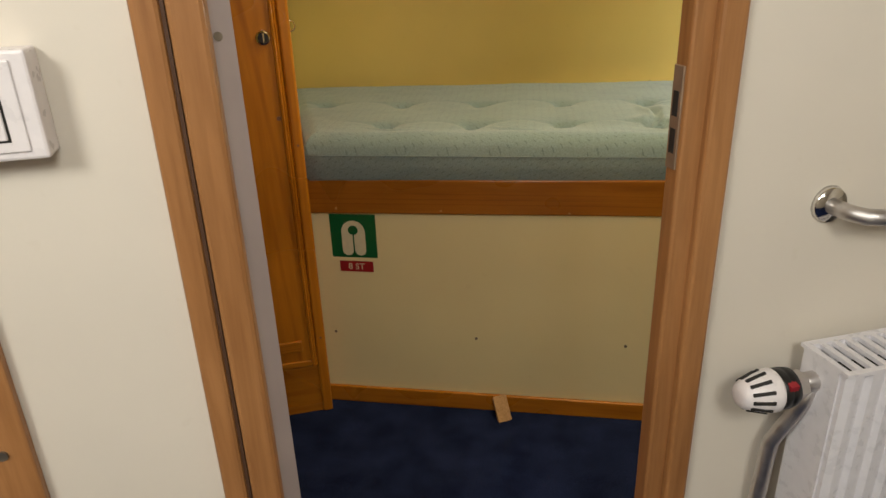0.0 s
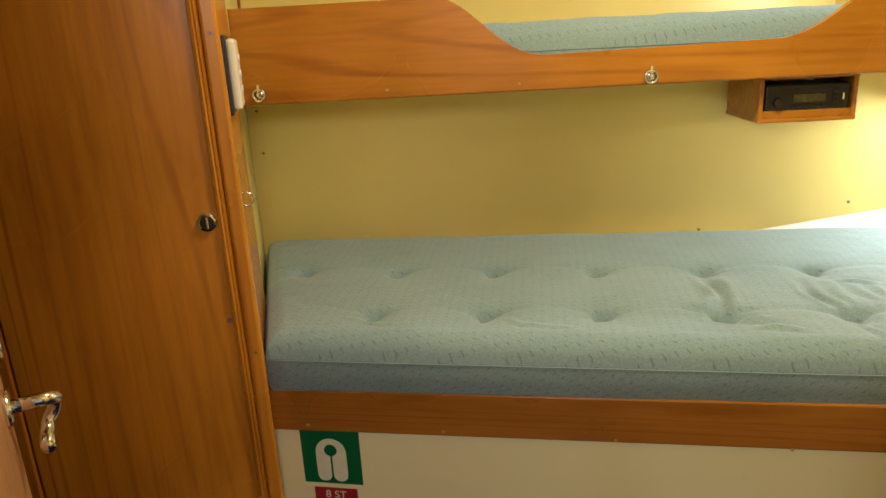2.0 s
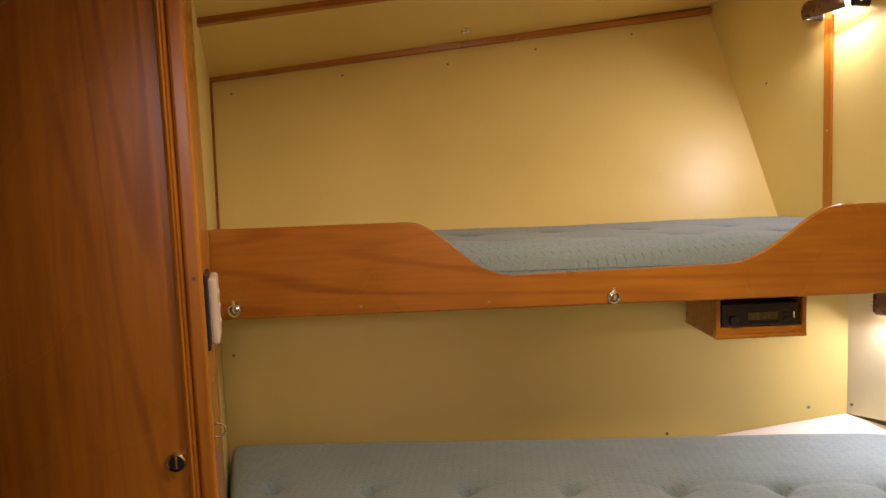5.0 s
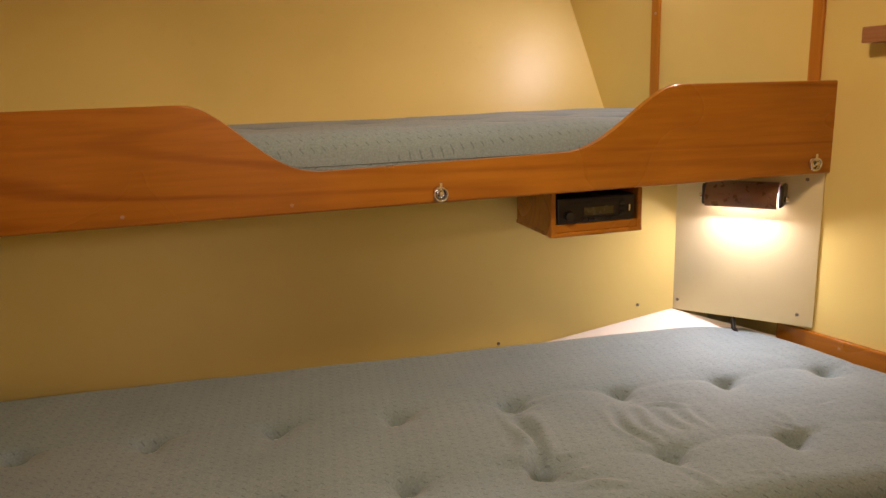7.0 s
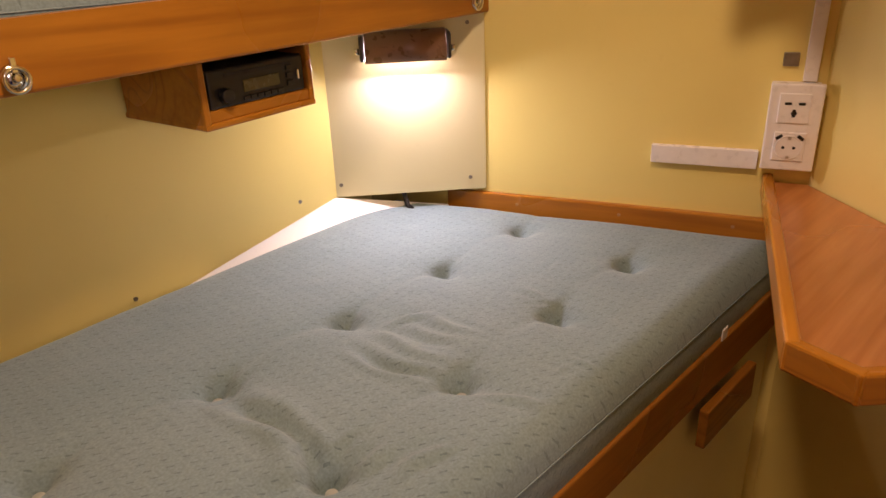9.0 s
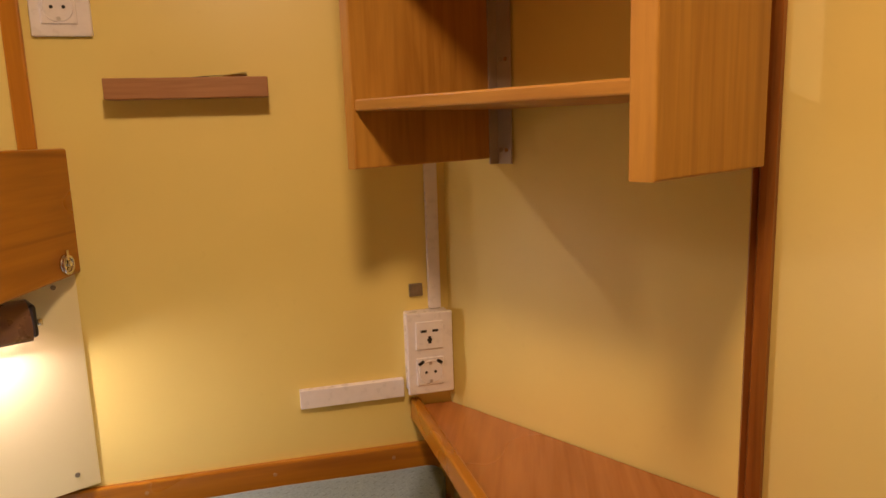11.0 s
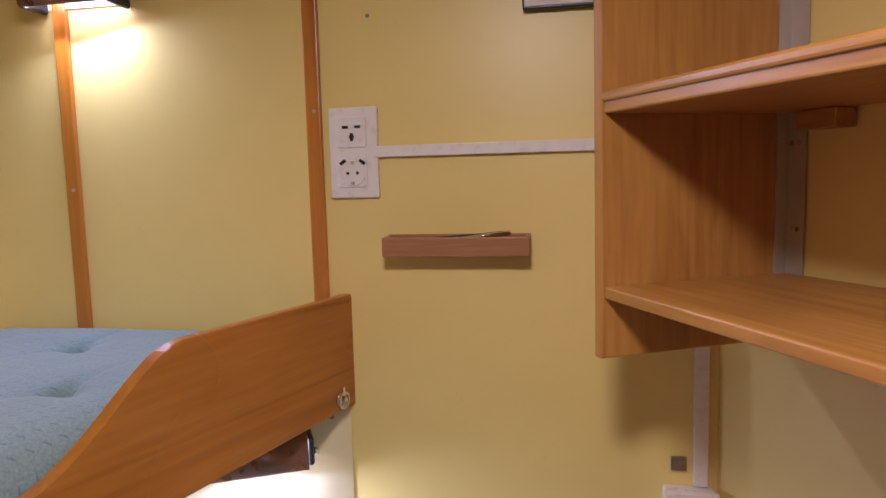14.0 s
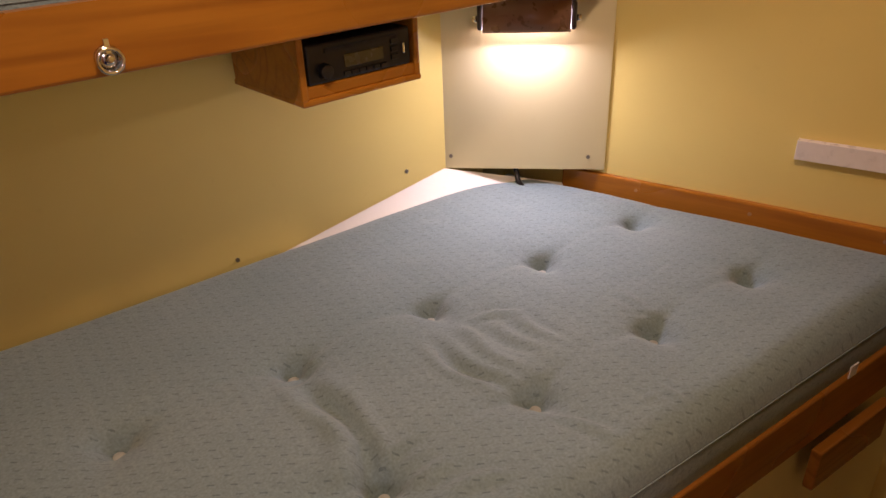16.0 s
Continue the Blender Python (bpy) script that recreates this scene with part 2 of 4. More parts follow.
def add_mesh(name, bm, material, m=None, parent=None, smooth=False):
    bmesh.ops.recalc_face_normals(bm, faces=bm.faces[:])
    me = bpy.data.meshes.new(name)
    bm.to_mesh(me)
    bm.free()
    me.materials.append(material)
    if smooth:
        for p in me.polygons:
            p.use_smooth = True
    ob = new(name, me)
    if parent:
        ob.parent = parent
    if m is not None:
        ob.matrix_local = m
    return ob


def part(name, bm, material, parent, label="", m=None, smooth=False):
    ob = add_mesh(name, bm, material, m, parent, smooth)
    return tagged(ob, label) if label else ob


def same_part(ob, name, m, parent):
    """Another part on the same mesh."""
    o = new(name, ob.data)
    o.parent = parent
    o.matrix_local = m
    return o


def thing(name, m, label, category, group="", kind=""):
    ob = new(name)
    ob.empty_display_size = 0.05
    ob.matrix_world = m
    return tagged(ob, label, category, group, kind)


def box(x0, x1, y0, y1, z0, z1, bev=0.0, seg=2):
    bm = bmesh.new()
    bmesh.ops.create_cube(bm, size=1, matrix=Matrix.Translation(((x0 + x1) / 2, (y0 + y1) / 2, (z0 + z1) / 2)) @ Matrix.Diagonal((x1 - x0, y1 - y0, z1 - z0, 1)))
    if bev:
        bmesh.ops.bevel(bm, geom=bm.edges[:], offset=bev, segments=seg, profile=0.5, affect="EDGES")
    return bm


def prism(pts, a, b, axis="z", bev=0.0):
    """A polygon of 2D points drawn out from a to b along an axis (xz points for y, yz points for x)."""
    put = {"z": lambda p, h: (p[0], p[1], h), "y": lambda p, h: (p[0], h, p[1]), "x": lambda p, h: (h, p[0], p[1])}[axis]
    bm = bmesh.new()
    lo, hi = [bm.verts.new(put(p, a)) for p in pts], [bm.verts.new(put(p, b)) for p in pts]
    bm.faces.new(lo)
    bm.faces.new(hi[::-1])
    for i in range(len(pts)):
        j = (i + 1) % len(pts)
        bm.faces.new((lo[i], hi[i], hi[j], lo[j]))
    if bev:
        keep = [e for e in bm.edges if (e.verts[0] in lo) == (e.verts[1] in lo)]
        bmesh.ops.bevel(bm, geom=keep, offset=bev, segments=2, profile=0.5, affect="EDGES")
    return bm


def cyl(r, z0, z1, n=24, r2=None, bev=0.0):
    bm = bmesh.new()
    bmesh.ops.create_cone(bm, cap_ends=True, segments=n, radius1=r, radius2=r if r2 is None else r2, depth=z1 - z0, matrix=Matrix.Translation((0, 0, (z0 + z1) / 2)))
    if bev:
        bmesh.ops.bevel(bm, geom=[e for e in bm.edges if abs(e.verts[0].co.z - e.verts[1].co.z) < 1e-6], offset=bev, segments=2, profile=0.5, affect="EDGES")
    return bm


def tube(pts, r, n=10, closed=False):
    bm = bmesh.new()
    pts = [Vector(p) for p in pts]
    rings, up = [], None
    for i, p in enumerate(pts):
        a = pts[i - 1] if (i or closed) else p
        b = pts[(i + 1) % len(pts)] if (i < len(pts) - 1 or closed) else p
        d = (b - a).normalized()
        if up is None:
            up = d.orthogonal()
        up = (up - d * up.dot(d)).normalized()
        s = d.cross(up)
        rings.append([bm.verts.new(p + r * (math.cos(t) * up + math.sin(t) * s)) for t in (2 * math.pi * k / n for k in range(n))])
    last = len(rings) if closed else len(rings) - 1
    for i in range(last):
        q, w = rings[i], rings[(i + 1) % len(rings)]
        for k in range(n):
            bm.faces.new((q[k], q[(k + 1) % n], w[(k + 1) % n], w[k]))
    if not closed:
        bm.faces.new(rings[0][::-1])
        bm.faces.new(rings[-1])
    return bm


def arc(cx, cy, r, a0, a1, n):
    return [(cx + r * math.cos(radians(a0 + (a1 - a0) * i / n)), cy + r * math.sin(radians(a0 + (a1 - a0) * i / n))) for i in range(n + 1)]


def rounded(x0, x1, y0, y1, r, n=5):
    return arc(x1 - r, y1 - r, r, 0, 90, n) + arc(x0 + r, y1 - r, r, 90, 180, n) + arc(x0 + r, y0 + r, r, 180, 270, n) + arc(x1 - r, y0 + r, r, 270, 360, n)


RX = Matrix.Rotation(radians(90), 4, "X")      # turns a local z axis to -y

# ---------- plan ----------
T = 0.024


def door_wall(s, off=0.0):
    """A point on the door wall, s metres from the right jamb, off metres into the cabin."""
    a = radians(DOOR_A)
    return 0.42 + s * math.cos(a) - off * math.sin(a), 1.05 + s * math.sin(a) + off * math.cos(a)


def end_wall(y):
    return 1.362 + (2.62 - y) * 0.40


def left_wall(y):
    return -0.432 - (y - 1.93) * 0.425


def hull_y(x, z):
    return 2.48 + 0.16 * x + 0.486 * z


def back_y(x):
    return 2.774 + 0.066 * x


def ceil_z(x, y):
    return 2.07 + 0.115 * ((x + 0.97) * 0.975 + (y - 3.3) * 0.223) + 0.08 * ((x + 0.97) * 0.223 - (y - 3.3) * 0.975)


def solid(quads):
    """A closed solid from two loops of 3D points, back and front."""
    bm = bmesh.new()
    lo, hi = [bm.verts.new(p) for p in quads[0]], [bm.verts.new(p) for p in quads[1]]
    bm.faces.new(lo)
    bm.faces.new(hi[::-1])
    for i in range(len(lo)):
        j = (i + 1) % len(lo)
        bm.faces.new((lo[i], hi[i], hi[j], lo[j]))
    return bm


def upright_wall(name, p, q, z0, z1, thick, material):
    """A wall from p to q; its thickness lies on the right-hand side of that way."""
    d = (Vector(q) - Vector(p)).normalized()
    m = fr(p[0], p[1], 0, math.degrees(math.atan2(d.y, d.x)))
    ob = add_mesh(name, box(0, (Vector(q) - Vector(p)).length, -thick, 0, z0, z1), material, m)
    return tagged(ob, kind="structure")


# floor, one sheet for cabin and corridor
tagged(add_mesh("floor", box(-2.2, 2.4, -1.3, 4.2, -0.1, 0.0), CARPET), "dark blue needle-felt carpet floor", "floor", kind="structure")
# ceiling of the cabin, following the deck's camber, and the corridor's
cor = [(-1.6, 0.35), (2.3, 0.35), (2.3, 4.3), (-1.6, 4.3)]
tagged(add_mesh("ceiling", solid(([(x, y, ceil_z(x, y) + 0.06) for x, y in cor], [(x, y, ceil_z(x, y)) for x, y in cor])), YELLOW), "pale yellow panelled ceiling", "ceiling", kind="structure")
tagged(add_mesh("ceiling_corridor", box(-2.2, 2.4, -1.3, 0.9, 2.25, 2.31), CREAM), "cream corridor ceiling", "ceiling", kind="structure")

# door wall: two stretches and a lintel; corridor side cream, cabin side yellow
for n, s0, s1, z0 in (("wall_door_left", -2.1, -0.575, 0), ("wall_door_right", 0.02, 0.845, 0), ("wall_door_lintel", -0.575, 0.02, 2.0)):
    w = add_mesh(n, box(s0, s1, 0.0, 0.012, z0, 2.4), CREAM, fr(0.42, 1.05, 0, DOOR_A))
    tagged(w, "cream painted corridor bulkhead", "wall", kind="structure")
    if n == "wall_door_right":
        continue
    w = add_mesh(n + "_inside", box(s0, s1, 0.012, T, z0, 2.6), YELLOW, fr(0.42, 1.05, 0, DOOR_A))
    tagged(w, "yellow laminate cabin bulkhead", "wall", kind="structure")
# wall behind the book shelf, end wall with sockets, left wall
tagged(upright_wall("wall_beside_shelf", (0.452, 1.0835), (1.232, 1.474), 0, 2.7, 0.006, YELLOW), "yellow laminate bulkhead between door and book shelf", "wall")
tagged(upright_wall("wall_shelf", (1.226, 1.474), (1.621, 1.972), 0, 2.7, 0.05, YELLOW), "yellow laminate bulkhead behind the book shelf", "wall")
tagged(upright_wall("wall_end", (end_wall(4.2), 4.2), (end_wall(1.90), 1.90), 0, 2.75, -0.05, YELLOW), "yellow laminate bulkhead with sockets", "wall")
tagged(upright_wall("wall_left", (left_wall(2.0), 2.0), (left_wall(4.2), 4.2), 0, 2.5, -0.05, YELLOW), "yellow laminate bulkhead beside the berths", "wall")
tagged(upright_wall("wall_left_far", (-1.45, 0.2), (-1.45, 2.4), 0, 2.5, -0.05, YELLOW), "yellow laminate bulkhead behind the open door", "wall")
tagged(upright_wall("wall_back_wardrobe", (-1.5, 2.3), (-0.64, 2.3), 0, 2.5, -0.04, YELLOW), "yellow laminate bulkhead behind the wardrobe", "wall")
# lower back wall, upright, and the flared hull lining above the upper berth
tagged(upright_wall("wall_back", (left_wall(2.72), back_y(left_wall(2.72))), (1.2, back_y(1.2)), 0, 1.33, -0.04, YELLOW), "yellow laminate lining behind the lower berth", "wall")
xs = (-1.4, 1.3)
front = [(x, hull_y(x, z), z) for x, z in ((xs[0], 1.25), (xs[1], 1.25), (xs[1], 2.6), (xs[0], 2.6))]
hull = add_mesh("wall_hull", solid(([(x, y + 0.04, z) for x, y, z in front], front)), YELLOW)
tagged(hull, "yellow laminate hull lining leaning outwards", "wall", kind="structure")
# board that carries the upper mattress
tagged(add_mesh("upper_berth_base", prism([(left_wall(2.43) + 0.01, 2.43), (end_wall(2.64) - 0.01, 2.64), (end_wall(3.33) - 0.01, 3.33), (left_wall(3.0), 2.98)], 1.325, 1.345), PALE), "pale board carrying the upper mattress", "berth base", kind="structure")
# corridor walls that close the place
tagged(upright_wall("wall_corridor_left", (-1.75, -1.2), (-1.75, 0.6), 0, 2.3, -0.05, CREAM), "cream corridor wall", "wall")
tagged(upright_wall("wall_corridor_right", (2.0, 1.8), (2.0, -1.2), 0, 2.3, -0.05, CREAM), "cream corridor wall", "wall")
tagged(upright_wall("wall_corridor_back", (2.0, -1.2), (-1.75, -1.2), 0, 2.3, -0.05, CREAM), "cream corridor wall", "wall")

# ---------- doorway ----------
DW = fr(0.42, 1.05, 0, DOOR_A)


def door_frame():
    t = thing("door_frame", DW, "beech door frame with moulded casing round the open doorway", "door frame", kind="structure")
    # jamb boards, casings on the corridor side, on both sides and above
    part("jamb", box(-0.5805, -0.545, -0.016, T + 0.006, 0, 2.0, 0.005), BEECH_Z, t)
    part("jamb", box(-0.027, 0.02, -0.006, T, 0, 2.0, 0.004), BEECH_Z, t)
    part("casing", box(-0.612, -0.5845, -0.018, 0.0, 0, 2.05, 0.005), BEECH_Z, t)
    part("casing", box(0.0, 0.036, -0.018, 0.0, 0, 2.05, 0.005), BEECH_Z, t)
    part("casing", box(-0.62, 0.047, -0.016, 0.0, 2.05, 2.1, 0.004), BEECH_X, t)
    part("casing", box(-0.002, 0.04, T, T + 0.014, 0, 2.05, 0.004), WOOD_Z, t)
    part("gap", box(-0.5843, -0.5807, -0.0145, -0.003, 0, 2.0), GAP_BROWN, t, "dark gap between casing and jamb")
    part("head_jamb", box(-0.575, 0.02, -0.004, T + 0.012, 2.0, 2.03), BEECH_X, t)
    sp = part("strike_plate", box(-0.0295, -0.0265, 0.0, 0.021, 1.07, 1.195, 0.001), PLATE, t, "worn steel strike plate")
    part("slot", box(-0.0302, -0.0285, 0.005, 0.016, 1.135, 1.165), DARK, sp)
    part("slot", box(-0.0302, -0.0285, 0.005, 0.016, 1.09, 1.12), DARK, sp)
    return t


door_frame()


def lever(parent, m, side):
    """Chrome lever handle on a round rose; side is the way it stands off."""
    h = part("lever_handle", tube([(0, 0, 0), (0, side * 0.045, 0), (0.008, side * 0.053, -0.004), (0.022, side * 0.056, -0.012), (0.03, side * 0.05, -0.03), (0.026, side * 0.04, -0.045), (0.006, side * 0.036, -0.055), (-0.02, side * 0.036, -0.057)], 0.009, 12), CHROME, parent, "chrome lever handle", m, True)
    part("rose", cyl(0.025, 0, 0.008, 24, 0.022), CHROME, h, "", Matrix.Rotation(radians(-90 * side), 4, "X"), True)
    return h


def cabin_door():
    """The cabin's door, swung far open; its hinge edge stands behind the left jamb."""
    hx, hy = -0.098, 0.925
    a = math.degrees(math.atan2(1.375 - hy, -0.489 - hx))
    t = thing("door_1", fr(hx, hy, 0, a), "beech veneered cabin door standing wide open", "door", kind="structure")
    part("leaf", box(0.003, 0.64, 0.0, 0.038, 0.015, 1.98, 0.002), BEECH_Z, t)
    part("edge_strip", box(0.0, 0.0028, 0.0, 0.038, 0.015, 1.98), EDGE_GREY, t, "grey door edge with screws")
    for z in (1.25, 0.6):
        part("screw", cyl(0.005, 0, 0.0015, 12), SCREW, t, "", Matrix.Translation((0, 0.018, z)) @ Matrix.Rotation(radians(-90), 4, "Y"))
    lever(t, Matrix.Translation((0.585, 0.0, 1.045)), -1)
    lever(t, Matrix.Translation((0.585, 0.038, 1.045)), 1)
    part("lock_rose", cyl(0.024, 0, 0.014, 24, 0.02), CHROME, t, "chrome lock rose", Matrix.Translation((0.585, 0.0, 1.13)) @ RX, True)
    return t


cabin_door()


def light_switch():
    t = thing("light_switch", DW @ Matrix.Translation((-0.718, 0, 1.21)), "white surface-mounted light switch box on the corridor wall", "switch")
    part("housing", box(-0.075, 0.018, -0.036, 0, -0.048, 0.050, 0.003), WHITE, t)
    part("plate", box(-0.068, 0.004, -0.0385, -0.0355, -0.040, 0.042, 0.0015), WHITE, t)
    part("rocker", box(-0.056, -0.012, -0.042, -0.038, 0.002, 0.030, 0.0015), WHITE, t)
    part("rocker", box(-0.056, -0.012, -0.0415, -0.038, -0.028, 0.0005, 0.0015), WHITE, t)
    part("rocker_gap", box(-0.058, -0.010, -0.0389, -0.0375, -0.030, 0.032), DARK, t)


light_switch()


def corridor_batten():
    t = thing("wall_batten", DW @ Matrix.Translation((-0.832, 0, 0)), "beech cover strip on the corridor wall", "trim")
    part("strip", box(-0.028, 0.028, -0.014, 0, 0, 2.2, 0.003), BEECH_Z, t)
    part("screw", cyl(0.006, 0, 0.003, 12), SCREW, t, "", Matrix.Translation((0, -0.014, 0.83)) @ RX)


corridor_batten()


def grab_rail():
    t = thing("grab_rail", DW @ Matrix.Translation((0.205, 0, 1.0)), "brushed steel grab rail on round flanges on the corridor wall", "grab rail")
    pts = [(0, 0, 0), (0.0, -0.035, 0), (0.012, -0.055, -0.001), (0.035, -0.062, -0.002), (0.3, -0.062, -0.004), (0.39, -0.062, -0.004), (0.413, -0.055, -0.004), (0.425, -0.035, -0.004), (0.425, 0, -0.004)]
    part("bar", tube(pts, 0.011, 14), STEEL, t, "", None, True)
    for x in (0, 0.425):
        part("flange", cyl(0.026, 0, 0.008, 28, 0.023), CHROME, t, "", Matrix.Translation((x, 0, 0)) @ RX, True)


grab_rail()


def radiator():
    t = thing("radiator", DW @ Matrix.Translation((0.185, 0, 0.225)), "white enamelled panel radiator with a slotted top grille", "radiator")
    L = 0.7
    prof = []
    n = 21
    for i in range(n):
        x0 = 0.012 + i * (L - 0.024) / n
        w = (L - 0.024) / n
        prof += [(x0, -0.112), (x0 + w * 0.2, -0.112), (x0 + w * 0.35, -0.104), (x0 + w * 0.7, -0.104), (x0 + w * 0.85, -0.112)]
    prof = [(0.0, -0.108)] + prof + [(L, -0.108), (L, -0.098), (0, -0.098)]
    part("front_panel", prism(prof, 0.0, 0.575), ENAMEL, t)
    part("back_panel", box(0, L, -0.04, -0.028, 0, 0.575, 0.003), ENAMEL, t)
    part("side_cover", box(-0.003, 0.0, -0.1, -0.036, 0.02, 0.575), ENAMEL, t)
    part("side_cover", box(L, L + 0.003, -0.1, -0.036, 0.02, 0.575), ENAMEL, t)
    g = part("top_grille", box(-0.003, L + 0.003, -0.114, -0.106, 0.575, 0.581), ENAMEL, t, "white slotted top grille")
    part("grille_edge", box(-0.003, L + 0.003, -0.036, -0.026, 0.575, 0.581), ENAMEL, g)
    for i in range(34):
        x = -0.003 + i * (L - 0.006) / 33
        part("grille_bar", box(x, x + 0.009, -0.106, -0.036, 0.575, 0.581), ENAMEL, g)
    # near-black block between the panels, standing in for the shade inside
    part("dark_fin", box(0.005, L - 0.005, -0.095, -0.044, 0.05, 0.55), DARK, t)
    for x in (0.1, 0.6):
        part("bracket", box(x - 0.015, x + 0.015, -0.03, 0, 0.05, 0.5), ENAMEL, t)


radiator()


def lathe(profile, n=28):
    """A solid turned round the x axis from (x, radius) pairs."""
    bm = bmesh.new()
    rings = [[bm.verts.new((x, q * math.cos(2 * math.pi * k / n), q * math.sin(2 * math.pi * k / n))) for k in range(n)] for x, q in profile]
    for p, q in zip(rings, rings[1:]):
        for k in range(n):
            bm.faces.new((p[k], p[(k + 1) % n], q[(k + 1) % n], q[k]))
    bm.faces.new(rings[0])
    bm.faces.new(rings[-1][::-1])
    return bm


def valve():
    t = thing("radiator_valve", DW @ Matrix.Translation((0.192, -0.06, 0.762)) @ Matrix.Scale(1.28, 4), "white thermostat head with a black collar on the radiator pipe", "thermostat valve")
    part("pipe", tube([(0.02, 0, 0.004), (-0.012, 0, 0.001), (-0.036, 0, 0)], 0.0115, 14), STEEL, t, "", None, True)
    part("nut", lathe([(-0.036, 0.0145), (-0.034, 0.0165), (-0.024, 0.0165), (-0.022, 0.0145)], 6), STEEL, t)
    part("collar", lathe([(-0.058, 0.0215), (-0.056, 0.0225), (-0.049, 0.0225), (-0.048, 0.0215), (-0.046, 0.0225), (-0.038, 0.021), (-0.036, 0.017)]), BLACK, t, "black collar", None, True)
    head = part("head", lathe([(-0.1, 0.006), (-0.0985, 0.012), (-0.094, 0.0155), (-0.078, 0.0208), (-0.066, 0.0235), (-0.060, 0.0240), (-0.058, 0.0225)]), WHITE, t, "ribbed white head", None, True)
    for k in range(12):
        turn = Matrix.Rotation(2 * math.pi * k / 12, 4, "X")
        part("slit", box(-0.0115, 0.0115, -0.0019, 0.0019, -0.001, 0.0012, 0.0005), DARK, head, "", turn @ Matrix.Translation((-0.0815, 0, 0.0197)) @ Matrix.Rotation(radians(-17), 4, "Y"))
    part("window", box(-0.054, -0.044, -0.018, -0.008, 0.0125, 0.0195), RED, t, "red dial window", Matrix.Rotation(radians(12), 4, "X"))
    part("down_pipe", tube([(-0.010, 0.0, 0), (-0.012, 0.004, -0.03), (-0.03, 0.02, -0.09), (-0.034, 0.022, -0.2), (-0.034, 0.022, -0.59)], 0.009, 12), STEEL, t, "", None, True)


valve()

# ---------- wardrobe ----------


def wardrobe():
    """Stands turned like the door wall, its right edge meets the lower berth's front."""
    t = thing("wardrobe", fr(-0.418, 1.930, 0, DOOR_A), "lacquered pine wardrobe with a tall panelled door", "wardrobe")
    top = 2.12
    part("carcass", box(-0.50, -0.004, 0.03, 0.36, 0.0, top, 0.003), WOOD_Z, t)
    part("stile", box(-0.030, 0.0, 0.0, 0.032, 0.0, top, 0.006), WOOD_Z, t)
    part("stile", box(-0.50, -0.466, 0.0, 0.03, 0.0, top, 0.004), WOOD_Z, t)
    part("plinth", box(-0.464, -0.026, 0.008, 0.03, 0.0, 0.165, 0.002), WOOD_X, t)
    d = part("door", box(-0.463, -0.0305, 0.004, 0.03, 0.17, top - 0.06, 0.003), WOOD_Z, t, "pine door with upright grain")
    part("moulding", prism([(-0.049, 0.0042), (-0.047, -0.003), (-0.042, -0.005), (-0.039, -0.002), (-0.036, -0.003), (-0.032, 0.0042)], 0.172, top - 0.07), WOOD_Z, d)
    part("moulding", box(-0.36, -0.07, -0.002, 0.006, 0.225, 0.262, 0.003), WOOD_X, d)
    part("moulding", box(-0.455, -0.03, 0.0, 0.006, 0.172, 0.19, 0.002), WOOD_X, d)
    k = part("knob", cyl(0.019, 0, 0.006, 28, 0.017), CHROME, d, "round chrome recessed catch", Matrix.Translation((-0.069, 0.004, 1.135)) @ RX, True)
    part("hinge", box(-0.472, -0.46, -0.002, 0.006, 1.22, 1.28, 0.001), BRONZE, d)
    part("catch_well", cyl(0.0135, 0, 0.0068, 24), BLACK, t, "black well of the catch", Matrix.Translation((-0.069, 0.004, 1.135)) @ RX)
    part("catch_bar", box(-0.071, -0.0665, -0.0045, 0.0, 1.1235, 1.1465, 0.001), CHROME, t)
    for z in (1.478, 0.855, 0.264):
        part("screw", cyl(0.0035, 0, 0.0012, 10), BRONZE, t, "", Matrix.Translation((-0.014, 0.0002, z)) @ RX)
    part("knot", cyl(0.006, 0, 0.001, 12), BRONZE, t, "dark knot", Matrix.Translation((-0.055, 0.004, 0.93)) @ RX)
    return t


wardrobe()

# ---------- lower berth ----------


def lower_berth():
    t = thing("lower_berth", fr(0, 1.987), "built-in lower berth with a pine front rail over a pale panel", "berth")
    right = end_wall(1.987) - 0.004
    part("front_panel", box(-0.475, right, 0.008, 0.03, 0.0, 0.662), PALE, t, "pale yellow front panel")
    part("rail", box(-0.455, right, -0.012, 0.012, -0.05, 0.05, 0.004), BERTH_X, t, "reddish pine front rail", Matrix.Translation((0, 0, 0.7)) @ Matrix.Rotation(radians(-0.85), 4, "Y"))
    part("base", prism([(-0.43, 0.03), (right - 0.02, 0.03), (end_wall(2.8) - 0.02, 0.813), (left_wall(2.7) + 0.01, 0.70)], 0.70, 0.735), WHITE_BOARD, t)
    part("baseboard", box(-0.46, right, -0.006, 0.006, 0.0, 0.056, 0.003), WOOD_X, t, "narrow pine skirting")
    part("lower_batten", box(1.216, 1.44, -0.03, -0.012, 0.568, 0.652, 0.003), BERTH_X, t)
    for x in (-0.36, -0.06, 0.29, 0.62):
        part("plug", cyl(0.0035, 0, 0.0012, 10), CHIP_W, t, "", Matrix.Translation((x, -0.012, 0.66)) @ RX)
    for x in (-0.405, 0.031, 0.466, 0.9):
        part("screw", cyl(0.0045, 0, 0.002, 10), SCREW, t, "", Matrix.Translation((x, 0.008, 0.248)) @ RX)


lower_berth()


